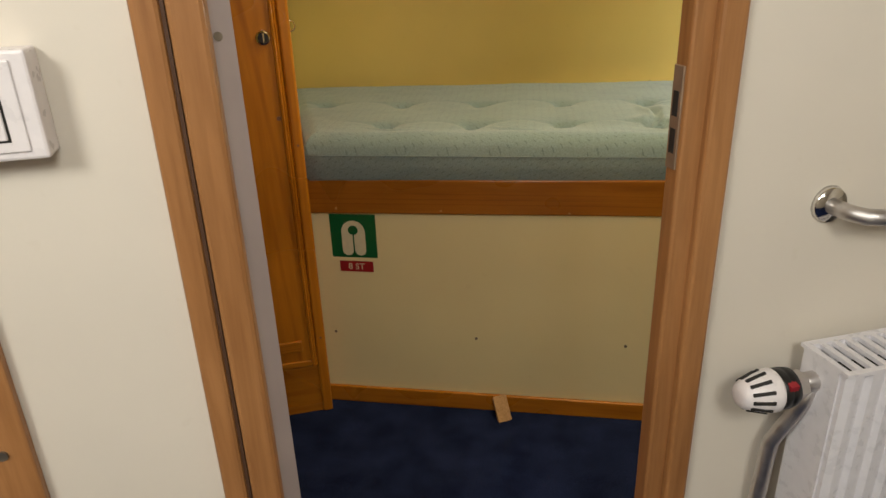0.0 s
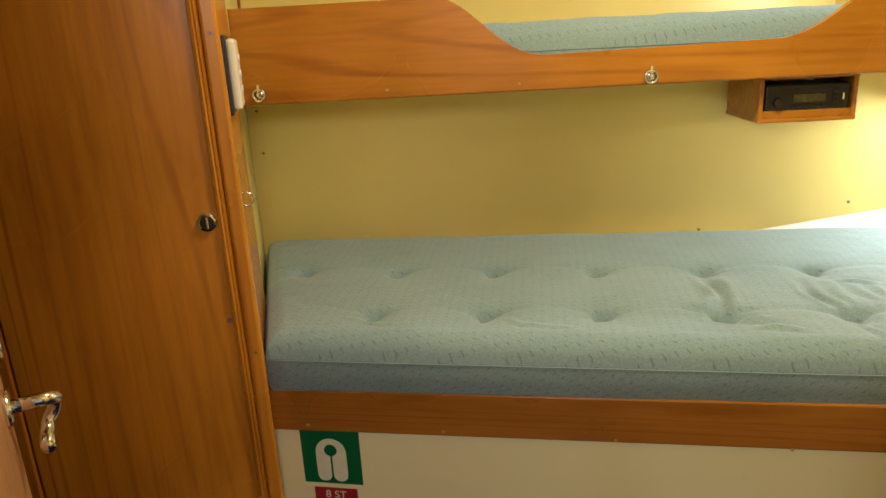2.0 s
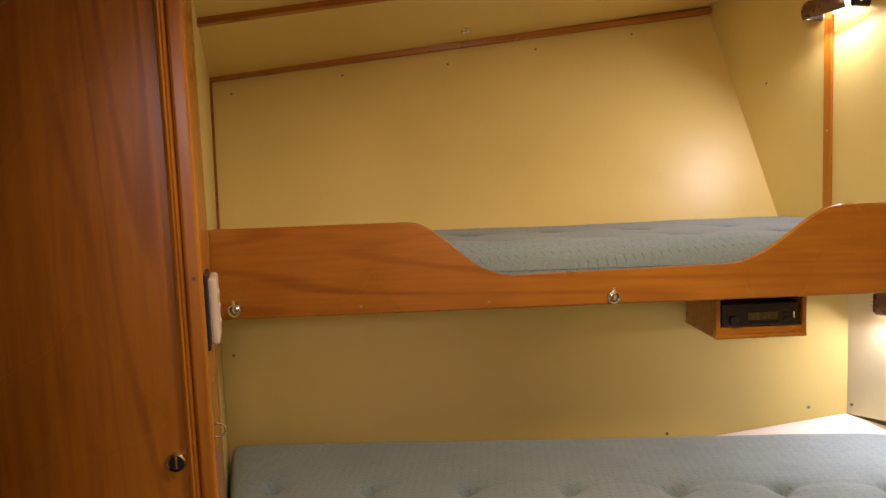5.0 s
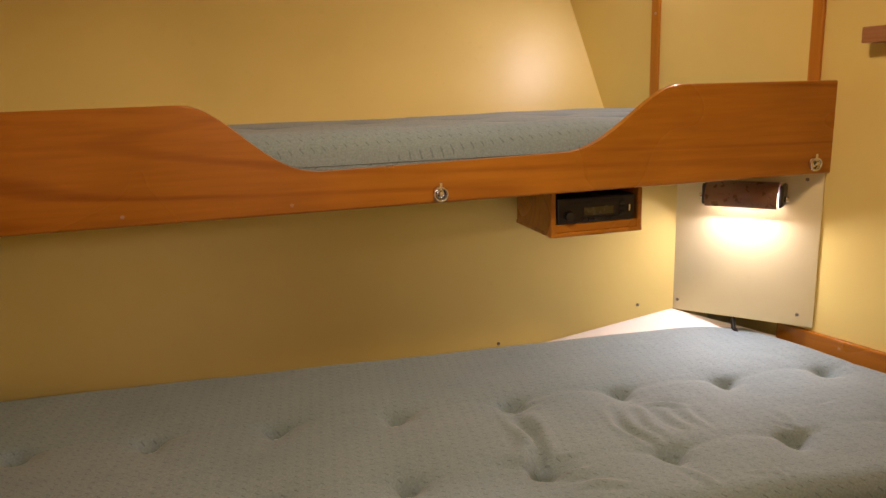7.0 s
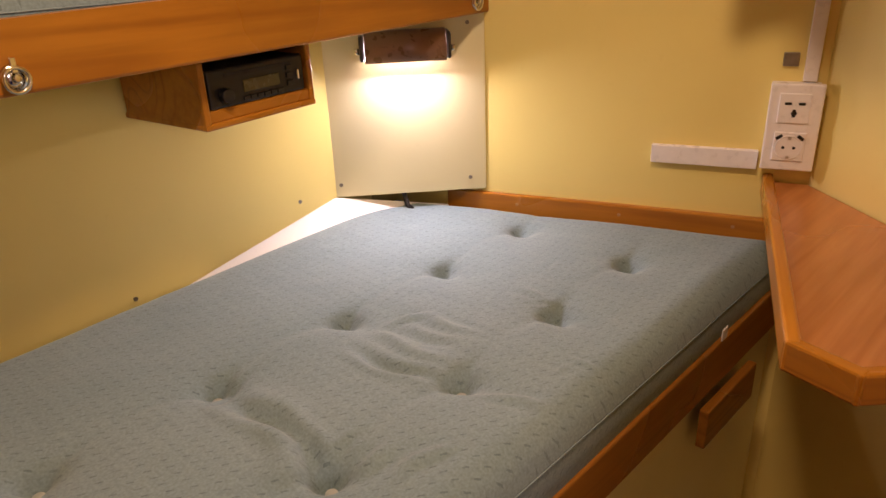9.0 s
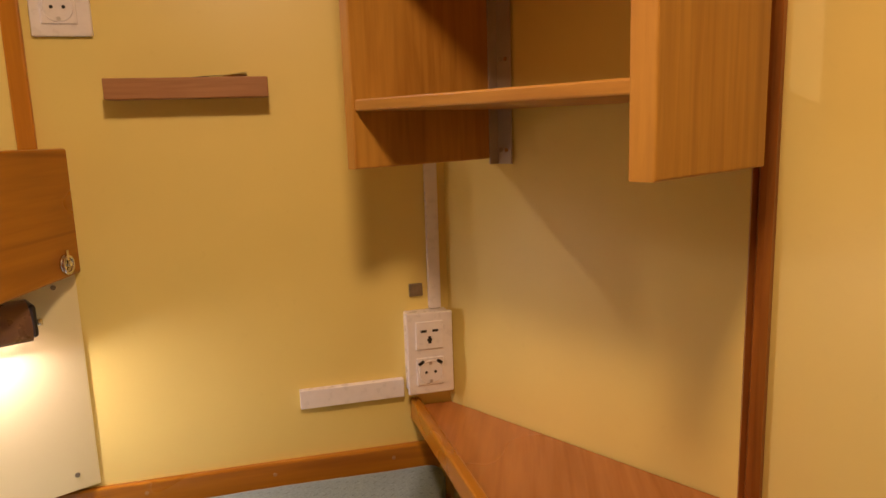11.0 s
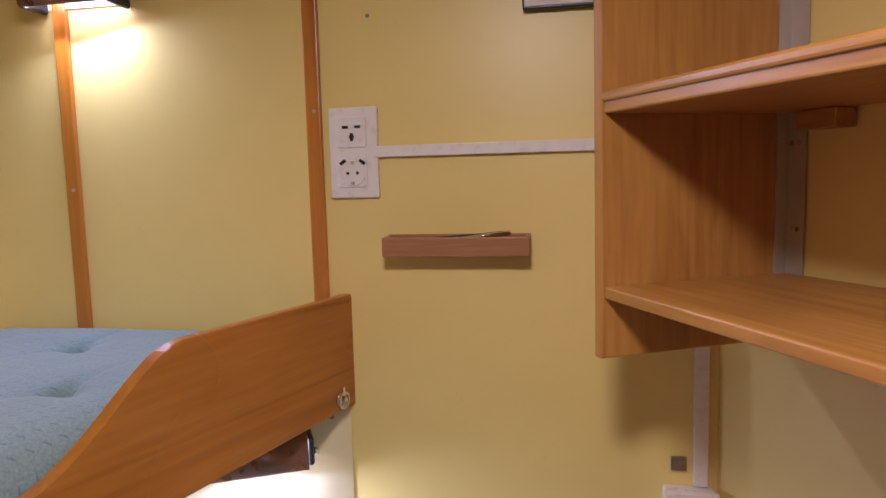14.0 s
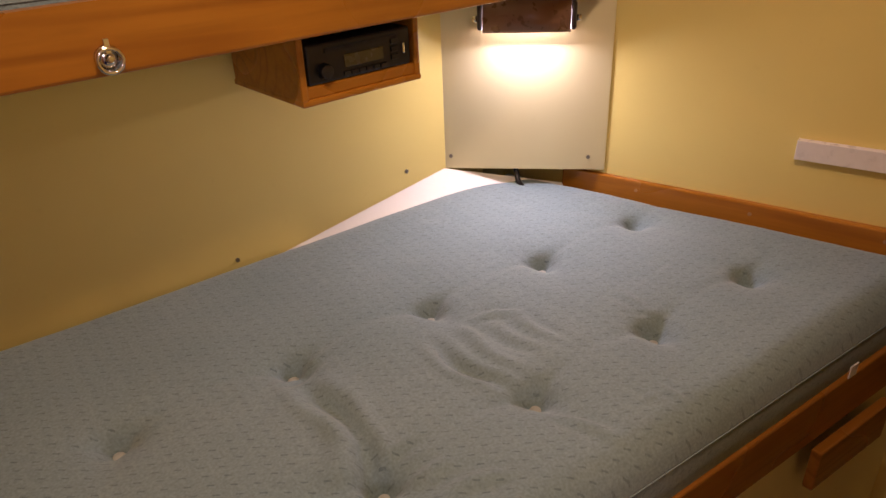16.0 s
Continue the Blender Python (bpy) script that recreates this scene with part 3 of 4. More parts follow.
def mattress(name, m, corners, z0, z1, tufts, creases, label, seed, r=0.056, nu=330, nv=130):
    """A tufted mattress on four corners: front left, front right, back right, back left."""
    t = thing(name, m, label, "mattress")
    c = [Vector((x, y, 0)) for x, y in corners]
    height = z1 - z0
    bm = bmesh.new()
    grid = []

    def ease(s):
        return 0.5 - 0.5 * math.cos(math.pi * s) * (0.72 + 0.28 * abs(math.cos(math.pi * s)))

    lu = (c[1] - c[0]).length
    lv = (c[3] - c[0]).length
    for j in range(nv + 1):
        v = j / nv
        v = 0.75 * v + 0.25 * ease(v)
        row = []
        for i in range(nu + 1):
            u = i / nu
            u = 0.85 * u + 0.15 * ease(u)
            p = c[0].lerp(c[1], u).lerp(c[3].lerp(c[2], u), v)
            d = min(u * lu, (1 - u) * lu, v * lv, (1 - v) * lv)
            z = height
            if d < r:
                z -= r - math.sqrt(max(0, r * r - (r - d) ** 2))
            soft = min(1, d / 0.06)
            for tx, ty, depth in tufts:
                dx, dy = (p.x - tx) * 0.9, (p.y - ty) * (1.35 if p.y > ty else 0.7)
                q = dx * dx + dy * dy
                if q < 0.06:
                    rr = math.sqrt(q)
                    fold = 1 + 0.3 * math.cos(3 * math.atan2(dy, dx) - 1.2 + tx * 7)
                    z -= depth * (0.42 * math.exp(-q / 0.0004) + 0.58 * fold ** 0.5 * math.exp(-rr / 0.036))
                    # pulls of the cloth sideways from each tuft
                    z -= 0.22 * depth * math.exp(-((p.y - ty - 0.006 - 0.12 * abs(p.x - tx)) / 0.009) ** 2) * math.exp(-abs(p.x - tx) / 0.05)
            for x0, y0, x1, y1, w, h in creases:
                a, b = Vector((x0, y0)), Vector((x1, y1))
                ab = b - a
                at = p.xy + Vector((noise.noise((p.x * 9, p.y * 9, 4.0)), noise.noise((p.x * 9, p.y * 9, 8.0)))) * 0.035
                s = max(0, min(1, (at - a).dot(ab) / ab.length_squared))
                near = a + ab * s
                side = (at - near).length
                w *= 0.8
                if side < 4 * w:
                    z += 0.75 * h * (math.exp(-(side / w) ** 2) - 0.45 * math.exp(-((side - 1.9 * w) / w) ** 2)) * math.sin(math.pi * min(1, max(0.0, s * 0.9 + 0.05)))
            z += soft * 0.004 * noise.noise((p.x * 5 + seed, p.y * 5, 0)) + soft * 0.0012 * noise.noise((p.x * 22, p.y * 22, seed))
            row.append(bm.verts.new((p.x, p.y, z)))
        grid.append(row)
    for j in range(nv):
        for i in range(nu):
            bm.faces.new((grid[j][i], grid[j][i + 1], grid[j + 1][i + 1], grid[j + 1][i]))
    part("cover_top", bm, FABRIC, t, "", None, True)
    # side band between the two seams, slightly bellied
    mid = (c[0] + c[1] + c[2] + c[3]) / 4
    loop = []
    for k in range(4):
        a, b = c[k], c[(k + 1) % 4]
        loop += [a.lerp(b, i / 40) for i in range(40)]
    bm = bmesh.new()
    rows = []
    for h, grow in ((0.0, -0.008), (0.012, -0.001), (height * 0.35, 0.003), (height - r - 0.006, 0.0012), (height - r + 0.003, -0.0005)):
        rows.append([bm.verts.new((p + (p - mid).normalized() * (grow + 0.0015 * noise.noise((p.x * 9, p.y * 9, h * 30)))) + Vector((0, 0, h))) for p in loop])
    for a, b in zip(rows, rows[1:]):
        for k in range(len(loop)):
            n = (k + 1) % len(loop)
            bm.faces.new((a[k], a[n], b[n], b[k]))
    bm.faces.new(rows[0][::-1])
    part("side_band", bm, FABRIC_SIDE, t, "blue-green side band, tinted slightly darker for shade", None, True)
    part("piping", tube([(p + (p - mid).normalized() * 0.001) + Vector((0, 0, height - r)) for p in loop], 0.0011, 6, True), PIPING, t, "", None, True)
    first = None
    for tx, ty, depth in tufts:
        mm = Matrix.Translation((tx, ty - 0.003, height - depth + 0.004))
        if first is None:
            bm = bmesh.new()
            bmesh.ops.create_uvsphere(bm, u_segments=12, v_segments=6, radius=0.009, matrix=Matrix.Diagonal((1, 1, 0.45, 1)))
            first = part("tuft_button", bm, BUTTON, t, "", mm, True)
        else:
            same_part(first, "tuft_button", mm, t)
    return t


tl = [(-0.502 + 0.2550 * i, 2.412 + 0.027 * (-0.502 + 0.255 * i), 0.040) for i in range(8)] + [(-0.237 + 0.2520 * i, 2.136 + 0.031 * (-0.237 + 0.252 * i), 0.044 if i != 3 else 0.05) for i in range(7)]
cr = [(0.522, 2.382, 0.516, 2.219, 0.02, -0.02), (0.517, 2.226, 0.504, 2.149, 0.022, -0.02), (0.513, 2.322, 0.481, 2.194, 0.02, 0.006), (0.726, 2.36, 0.739, 2.157, 0.013, -0.014), (0.776, 2.361, 0.785, 2.197, 0.016, 0.009), (0.807, 2.354, 0.879, 2.317, 0.01, 0.008),
      (0.879, 2.317, 0.872, 2.225, 0.013, 0.007), (0.815, 2.31, 0.825, 2.225, 0.011, -0.006), (0.54, 2.167, 0.605, 2.165, 0.007, -0.009), (0.542, 2.124, 0.613, 2.108, 0.011, 0.01), (0.56, 2.082, 0.646, 2.069, 0.01, 0.008), (0.758, 2.109, 0.784, 2.028, 0.01, 0.007),
      (0.865, 2.053, 0.901, 2.048, 0.006, 0.005), (0.914, 2.061, 0.912, 2.006, 0.006, 0.005), (1.05, 2.285, 1.033, 2.202, 0.007, 0.004), (1.137, 2.286, 1.204, 2.286, 0.006, -0.005), (0.577, 2.408, 0.491, 2.376, 0.008, -0.006), (1.006, 2.219, 1.047, 2.153, 0.006, -0.005),
      (0.05, 2.10, 0.2, 2.05, 0.009, 0.005), (-0.3, 2.08, -0.15, 2.05, 0.01, 0.004)]
mattress("lower_mattress", fr(0, 0, 0.741) @ Matrix.Rotation(radians(-0.3), 4, "Y"), [(-0.436, 1.972), (1.585, 1.985), (1.262, 2.842), (-0.752, 2.712)], 0.737, 0.868, tl, cr, "blue-grey tufted mattress with creases on the lower berth", 3)


tagged(add_mesh("mattress_label", box(1.262, 1.284, 1.968, 1.9705, 0.778, 0.802, 0.0008), WHITE), "small white care label hanging from the lower mattress", "label")


def corner_board():
    t = thing("corner_board", fr(0, 0, 0), "white board filling the berth corner beside the mattress", "board")
    top = [(0.66, 2.812, 0.846), (1.085, 2.845, 0.914), (1.33, 2.70, 0.86), (0.95, 2.70, 0.80)]
    part("board", solid(([(x, y, z - 0.015) for x, y, z in top], top)), WHITE_BOARD, t)


corner_board()


def end_batten():
    p, q = (1.36, 2.655), (end_wall(2.0), 2.0)
    a = math.degrees(math.atan2(q[1] - p[1], q[0] - p[0]))
    t = thing("mattress_batten", fr(p[0], p[1], 0.815, a), "pine batten along the end wall beside the mattress", "batten")
    part("batten", box(-0.06, 0.70, -0.02, -0.001, 0.0, 0.088, 0.004), WOOD_X, t)
    for x in (0.12, 0.36, 0.6):
        part("plug", cyl(0.004, 0, 0.001, 10), CHIP_W, t, "", Matrix.Translation((x, -0.02, 0.066)) @ RX)


end_batten()


def life_jacket_sign():
    t = thing("safety_sign", fr(-0.322, 1.995, 0.57), "green life-jacket sign with a red strip on the berth front", "sign")
    part("margin", box(-0.073, 0.075, -0.0012, 0, -0.08, 0.066), PALE, t)
    part("green_plate", box(-0.068, 0.068, -0.002, 0.0, -0.068, 0.066), GREEN, t, "green plate")
    # life jacket: a collar with two lobes
    out = [(0.035, -0.045)] + arc(0.0, 0.012, 0.035, 0, 180, 16) + [(-0.035, -0.045)] + arc(-0.0185, -0.045, 0.0165, 180, 360, 10) + [(-0.002, -0.035), (-0.002, -0.0), (0.002, -0.0), (0.002, -0.035)] + arc(0.0185, -0.045, 0.0165, 180, 360, 10)
    part("jacket_shape", prism(out, -0.0032, -0.0015, "y"), CREAM_INK, t, "cream life jacket symbol")
    part("neck_hole", prism(arc(0, 0.018, 0.0145, 0, 342, 18), -0.004, -0.003, "y"), GREEN, t)
    part("neck_slit", box(-0.002, 0.002, -0.004, -0.003, -0.045, 0.006), GREEN, t)
    r = part("red_strip", box(-0.048, 0.052, -0.0022, 0.0, -0.114, -0.081), RED, t, "red strip lettered 8 ST")
    fc = bpy.data.curves.new("lettering", "FONT")
    fc.body, fc.size, fc.align_x, fc.align_y, fc.extrude = "8 ST", 0.027, "CENTER", "CENTER", 0.0003
    f = new("lettering_curve", fc)
    bpy.context.view_layer.update()
    me = bpy.data.meshes.new_from_object(f)
    bpy.data.objects.remove(f)
    me.materials.append(CREAM_INK)
    o = new("lettering", me)
    o.parent = r
    o.matrix_local = Matrix.Translation((0.002, -0.003, -0.0975)) @ RX


life_jacket_sign()


def wedge():
    t = thing("wood_wedge", fr(0.10, 1.979, 0.0, -62), "raw wooden offcut leaning on the skirting", "wood offcut")
    part("offcut", prism([(0.004, 0.062), (-0.004, 0.052), (0.04, 0.0), (0.052, 0.0)], -0.022, 0.022, "y", 0.002), CHIP_W, t)


wedge()

# ---------- radio ----------


def radio():
    t = thing("radio_box", fr(0.655, 2.578, 1.2, 8.0), "car radio set in a varnished wooden box under the upper berth", "radio")
    w, h = 0.237, 0.116
    part("bottom", prism([(0, 0), (w, 0), (w + 0.0, 0.215), (0, 0.225)], 0, 0.011, "z", 0.003), WOOD_X, t)
    part("top", prism([(0, 0), (w, 0), (w, 0.215), (0, 0.225)], h - 0.011, h, "z", 0.003), WOOD_X, t)
    part("side", box(0, 0.012, 0, 0.222, 0.008, h - 0.008, 0.003), WOOD_X, t)
    part("side", box(w - 0.012, w, 0, 0.215, 0.008, h - 0.008, 0.003), WOOD_X, t)
    part("front_frame", box(0.011, w - 0.011, 0.003, 0.02, 0.0105, 0.030, 0.003), WOOD_X, t)
    f = part("radio_face", box(0.017, w - 0.017, 0.004, 0.12, 0.03, 0.092, 0.004), BLACK, t, "black radio with a dull amber display")
    part("display", box(0.085, 0.162, 0.0025, 0.006, 0.048, 0.068, 0.001), LCD, f)
    part("dial", cyl(0.012, 0, 0.012, 20, 0.011, 0.001), BLACK, f, "", Matrix.Translation((0.046, 0.004, 0.05)) @ RX, True)
    part("slot", box(0.05, 0.19, 0.0022, 0.006, 0.077, 0.083), DARK, f)
    for i in range(6):
        part("key", box(0.082 + i * 0.0145, 0.094 + i * 0.0145, 0.001, 0.006, 0.035, 0.042, 0.001), BLACK, f)
    for z in (0.043, 0.056, 0.069):
        part("key", box(0.178, 0.192, 0.001, 0.006, z, z + 0.009, 0.001), BLACK, f)
    part("release", box(0.2, 0.205, -0.001, 0.006, 0.050, 0.068, 0.002), CHROME, f)


radio()

# ---------- corner panel and berth lamps ----------
PA = math.degrees(math.atan2(2.625 - 2.848, 1.344 - 1.087))


def corner_panel():
    t = thing("berth_end_board", fr(1.087, 2.848, 0.913, PA), "pale screwed-on board across the berth corner", "wall board")
    part("board", box(0, 0.362, 0, 0.008, 0.0, 0.41, 0.001), PALE, t)
    for x in (0.016, 0.324):
        for z in (0.03, 0.385):
            part("screw", cyl(0.0045, 0, 0.002, 10), SCREW, t, "", Matrix.Translation((x, 0, z)) @ RX)
    part("cable", tube([(0.16, 0.02, 0.01), (0.17, 0.0, -0.03), (0.2, -0.02, -0.06)], 0.006, 8), BLACK, t, "", None, True)


corner_panel()


def berth_lamp(m, group):
    """Half-round metal shade between two black brackets, open below."""
    t = thing("berth_lamp", m, "lit berth lamp with a bronze half-round shade and black brackets", "wall lamp", group)
    L = 0.172
    sec = arc(0, 0, 0.041, 10, 214, 24)
    ins = arc(0, 0, 0.0395, 10, 214, 24)[::-1]
    shade = prism(sec + ins, -L / 2, L / 2, "x")
    part("shade", shade, BRONZE, t, "bronze tinted metal shade", Matrix.Translation((0, -0.047, 0.002)), True)
    for s in (-1, 1):
        part("bracket", box(s * (L / 2 + 0.006) - 0.006, s * (L / 2 + 0.006) + 0.006, -0.07, 0, -0.02, 0.036, 0.006), BLACK, t, "black end bracket")
        part("screw", cyl(0.007, 0, 0.01, 12), CHROME, t, "", Matrix.Translation((s * (L / 2 + 0.012), -0.045, 0)) @ Matrix.Rotation(radians(90 * s), 4, "Y"), True)
    part("back_plate", box(-L / 2, L / 2, -0.004, -0.0005, -0.01, 0.02), WHITE, t)
    part("bulb", tube([(-L / 2 + 0.01, -0.042, 0.006), (L / 2 - 0.01, -0.042, 0.006)], 0.011, 12), TUBE, t, "glowing lamp tube", None, True)
    return t


n_ = Vector((math.sin(radians(PA)), -math.cos(radians(PA)), 0))
pc = Vector((1.087, 2.848, 0)) + Vector((math.cos(radians(PA)), math.sin(radians(PA)), 0)) * 0.183
berth_lamp(fr(pc.x, pc.y, 1.252, PA), "berth lamps")
up_y = 3.09
berth_lamp(fr(end_wall(up_y) - 0.004, up_y, 2.125, END_A), "berth lamps")
lamp("lower_lamp_light", look((pc.x + n_.x * 0.03, pc.y + n_.y * 0.03, 1.226), (pc.x + n_.x * 0.9, pc.y + n_.y * 0.9, 0.45)), 0.15, 1.9, (1.0, 0.945, 0.90), 0.03)
ux = end_wall(up_y)
lamp("upper_lamp_light", look((ux - 0.032, up_y - 0.013, 2.099), (ux - 0.75, up_y - 0.45, 1.4)), 0.15, 2.5, (1.0, 0.945, 0.90), 0.03)

# ---------- upper berth ----------
UA = math.degrees(math.atan(0.104))


def ring_clip(parent, x, z):
    """Chrome lifting ring on a round plate."""
    c = part("ring_clip", cyl(0.0165, 0, 0.004, 24, 0.015), CHROME, parent, "chrome ring clip", Matrix.Translation((x, -0.0, z)) @ RX, True)
    part("ring", tube([(0.0145 * math.cos(2 * math.pi * k / 20), 0.0145 * math.sin(2 * math.pi * k / 20) - 0.002, 0.007) for k in range(20)], 0.0028, 8, True), CHROME, c, "", None, True)
    part("stud", cyl(0.0055, 0.003, 0.012, 14, 0.0045, 0.001), CHROME, c, "", None, True)
    part("keeper", box(-0.0035, 0.0035, 0.006, 0.024, 0.004, 0.008, 0.001), CHROME, c)


def upper_rail():
    y0 = 2.462
    t = thing("upper_berth_rail", fr(0, y0, 0, UA), "red-brown pine berth board with a scooped middle", "berth board")
    lo, hi, dip = 1.306, 1.539, 1.398

    def s_curve(x0, x1, za, zb, n=16):
        return [(x0 + (x1 - x0) * i / n, za + (zb - za) * (0.5 - 0.5 * math.cos(math.pi * (i / n) ** (0.85 if zb < za else 1.18)))) for i in range(n + 1)]

    prof = [(-0.631, lo), (1.380, lo + 0.011), (1.380, hi)] + s_curve(0.955, 0.675, hi + 0.005, dip + 0.006) + s_curve(0.15, -0.125, dip - 0.004, hi) + [(-0.631, hi)]
    part("board", prism(prof, -0.0, 0.022, "y", 0.005), RAIL_X, t)
    for x in (-0.574, 0.390, 1.328):
        ring_clip(t, x, 1.333 if x < 1 else 1.343)
    for x in (-0.25, 0.076):
        part("plug", cyl(0.004, 0, 0.001, 10), CHIP_W, t, "", Matrix.Translation((x, 0, 1.329)) @ RX)


upper_rail()
tu = [(-0.42 + 0.2585 * i, 2.66 + 0.104 * (-0.42 + 0.2585 * i), 0.04) for i in range(7)] + [(-0.52 + 0.2585 * i, 2.88 + 0.104 * (-0.52 + 0.2585 * i), 0.038) for i in range(7)]
mattress("upper_mattress", fr(0, 0, 1.346), [(-0.60, 2.43), (1.36, 2.632), (1.085, 3.335), (-0.82, 3.01)], 1.346, 1.475, tu, [(0.2, 2.6, 0.5, 2.63, 0.03, 0.006)], "blue-grey tufted mattress on the upper berth", 9, 0.072)


def batten_on_hull():
    a = Vector((-1.03, hull_y(-1.03, 2.059) - 0.012, 2.059))
    b = Vector((0.92, hull_y(0.92, 2.277) - 0.012, 2.277))
    for nm, off, lab in (("deckhead_batten", 0.0, "dark pine batten where hull lining meets the ceiling"), ("deckhead_batten", 0.66, "dark pine batten across the ceiling panels")):
        d = b - a
        p, q = a.copy(), b.copy()
        if off:
            p, q = a + Vector((0.223, -0.975, 0)) * off, b + Vector((0.223, -0.975, 0)) * off
            p.z, q.z = ceil_z(p.x, p.y) - 0.006, ceil_z(q.x, q.y) - 0.006
        t = thing(nm, Matrix.Translation(p), lab, "batten")
        q = q - p
        rot = q.to_track_quat("X", "Z").to_matrix().to_4x4()
        part("strip", box(0, q.length, -0.016, 0.016, -0.012, 0.012, 0.003), RAIL_X, t, "", rot)


batten_on_hull()


def lift_ring():
    x, y = -0.033, 3.34
    t = thing("deck_ring", Matrix.Translation((x, y, ceil_z(x, y))) @ Matrix.Rotation(radians(180), 4, "X"), "chrome ring plate in the ceiling above the berth", "ring plate")
    part("plate", cyl(0.02, 0, 0.005, 24, 0.018), CHROME, t, "", None, True)
    part("ring", tube([(0.014 * math.cos(2 * math.pi * k / 20), 0.014 * math.sin(2 * math.pi * k / 20), 0.009) for k in range(20)], 0.003, 8, True), CHROME, t, "", None, True)


lift_ring()


def wall_strip(name, m, w, z0, z1, label, screws):
    t = thing(name, m, label, "trim")
    part("strip", box(-w / 2, w / 2, -0.012, 0, z0, z1, 0.003), WOOD_Z, t)
    for z in screws:
        part("screw", cyl(0.0038, 0, 0.0016, 10), STEEL, t, "", Matrix.Translation((0.003, -0.012, z)) @ RX)
    return t


for y in (3.148, 2.658):
    wall_strip("wall_strip", fr(end_wall(y), y, 0, END_A), 0.03, 1.33 if y > 3 else 1.3, 2.6, "upright pine strip over a joint of the end wall", (1.753,) if y > 3 else (1.891,))
for nm, x, z in (("a", -0.93, 2.0), ("b", -0.52, 2.06), ("c", -0.12, 2.09), ("d", 0.22, 2.14), ("e", 0.6, 2.19)):
    sc = tagged(add_mesh("wall_screw", cyl(0.0045, 0, 0.002, 10), SCREW, Matrix.Translation((x, hull_y(x, z) - 0.001, z)) @ Matrix.Rotation(radians(90 - 26), 4, "X")), "small screw in the hull lining", "screw", "screws in the lining")
for x, z in ((-0.73, 1.132), (-0.735, 1.26), (0.571, 0.862), (0.98, 0.935)):
    tagged(add_mesh("wall_screw", cyl(0.0045, 0, 0.002, 10), SCREW, Matrix.Translation((x, back_y(x), z)) @ RX), "small screw in the lining of the lower berth", "screw", "screws in the lining")


def intercom():
    m = fr(left_wall(2.04), 2.04, 1.40, 113)
    t = thing("intercom", m, "ivory intercom on a black box beside the berths", "intercom")
    part("back_box", box(-0.06, 0.06, -0.017, 0, -0.075, 0.075, 0.003), BLACK, t, "black box")
    part("cover", box(-0.050, 0.058, -0.034, -0.017, -0.066, 0.068, 0.006), IVORY, t, "ivory front")
    for z in (-0.03, 0.0, 0.03):
        part("key", cyl(0.008, 0, 0.002, 16), WHITE, t, "", Matrix.Translation((0.02, -0.034, z)) @ RX, True)


intercom()


def corner_bead():
    """Thin strip in the corner between side wall and hull lining."""
    lo = Vector((left_wall(3.06) + 0.004, 3.06, 1.49))
    hi = Vector((left_wall(3.31) + 0.004, 3.31, 2.05))
    t = thing("corner_bead", Matrix.Translation(lo), "thin dark pine bead where side wall meets hull lining", "trim")
    d = hi - lo
    part("bead", box(0, d.length, -0.007, 0.007, -0.012, 0.006, 0.003), TRIM_Z, t, "", d.to_track_quat("X", "Y").to_matrix().to_4x4())


corner_bead()


def coat_hook():
    t = thing("ring_hook", fr(left_wall(2.03), 2.03, 1.15, 113), "small chrome ring hook on the side wall", "hook")
    part("plate", cyl(0.009, 0, 0.004, 16), CHROME, t, "", RX, True)
    part("ring", tube([(0, -0.016 + 0.014 * math.cos(2 * math.pi * k / 18), 0.014 * math.sin(2 * math.pi * k / 18)) for k in range(18)], 0.002, 8, True), CHROME, t, "", None, True)


coat_hook()

# ---------- end wall: sockets, trunking, tray, loudspeaker ----------


def on_end(y, z):
    return fr(end_wall(y), y, z, END_A)


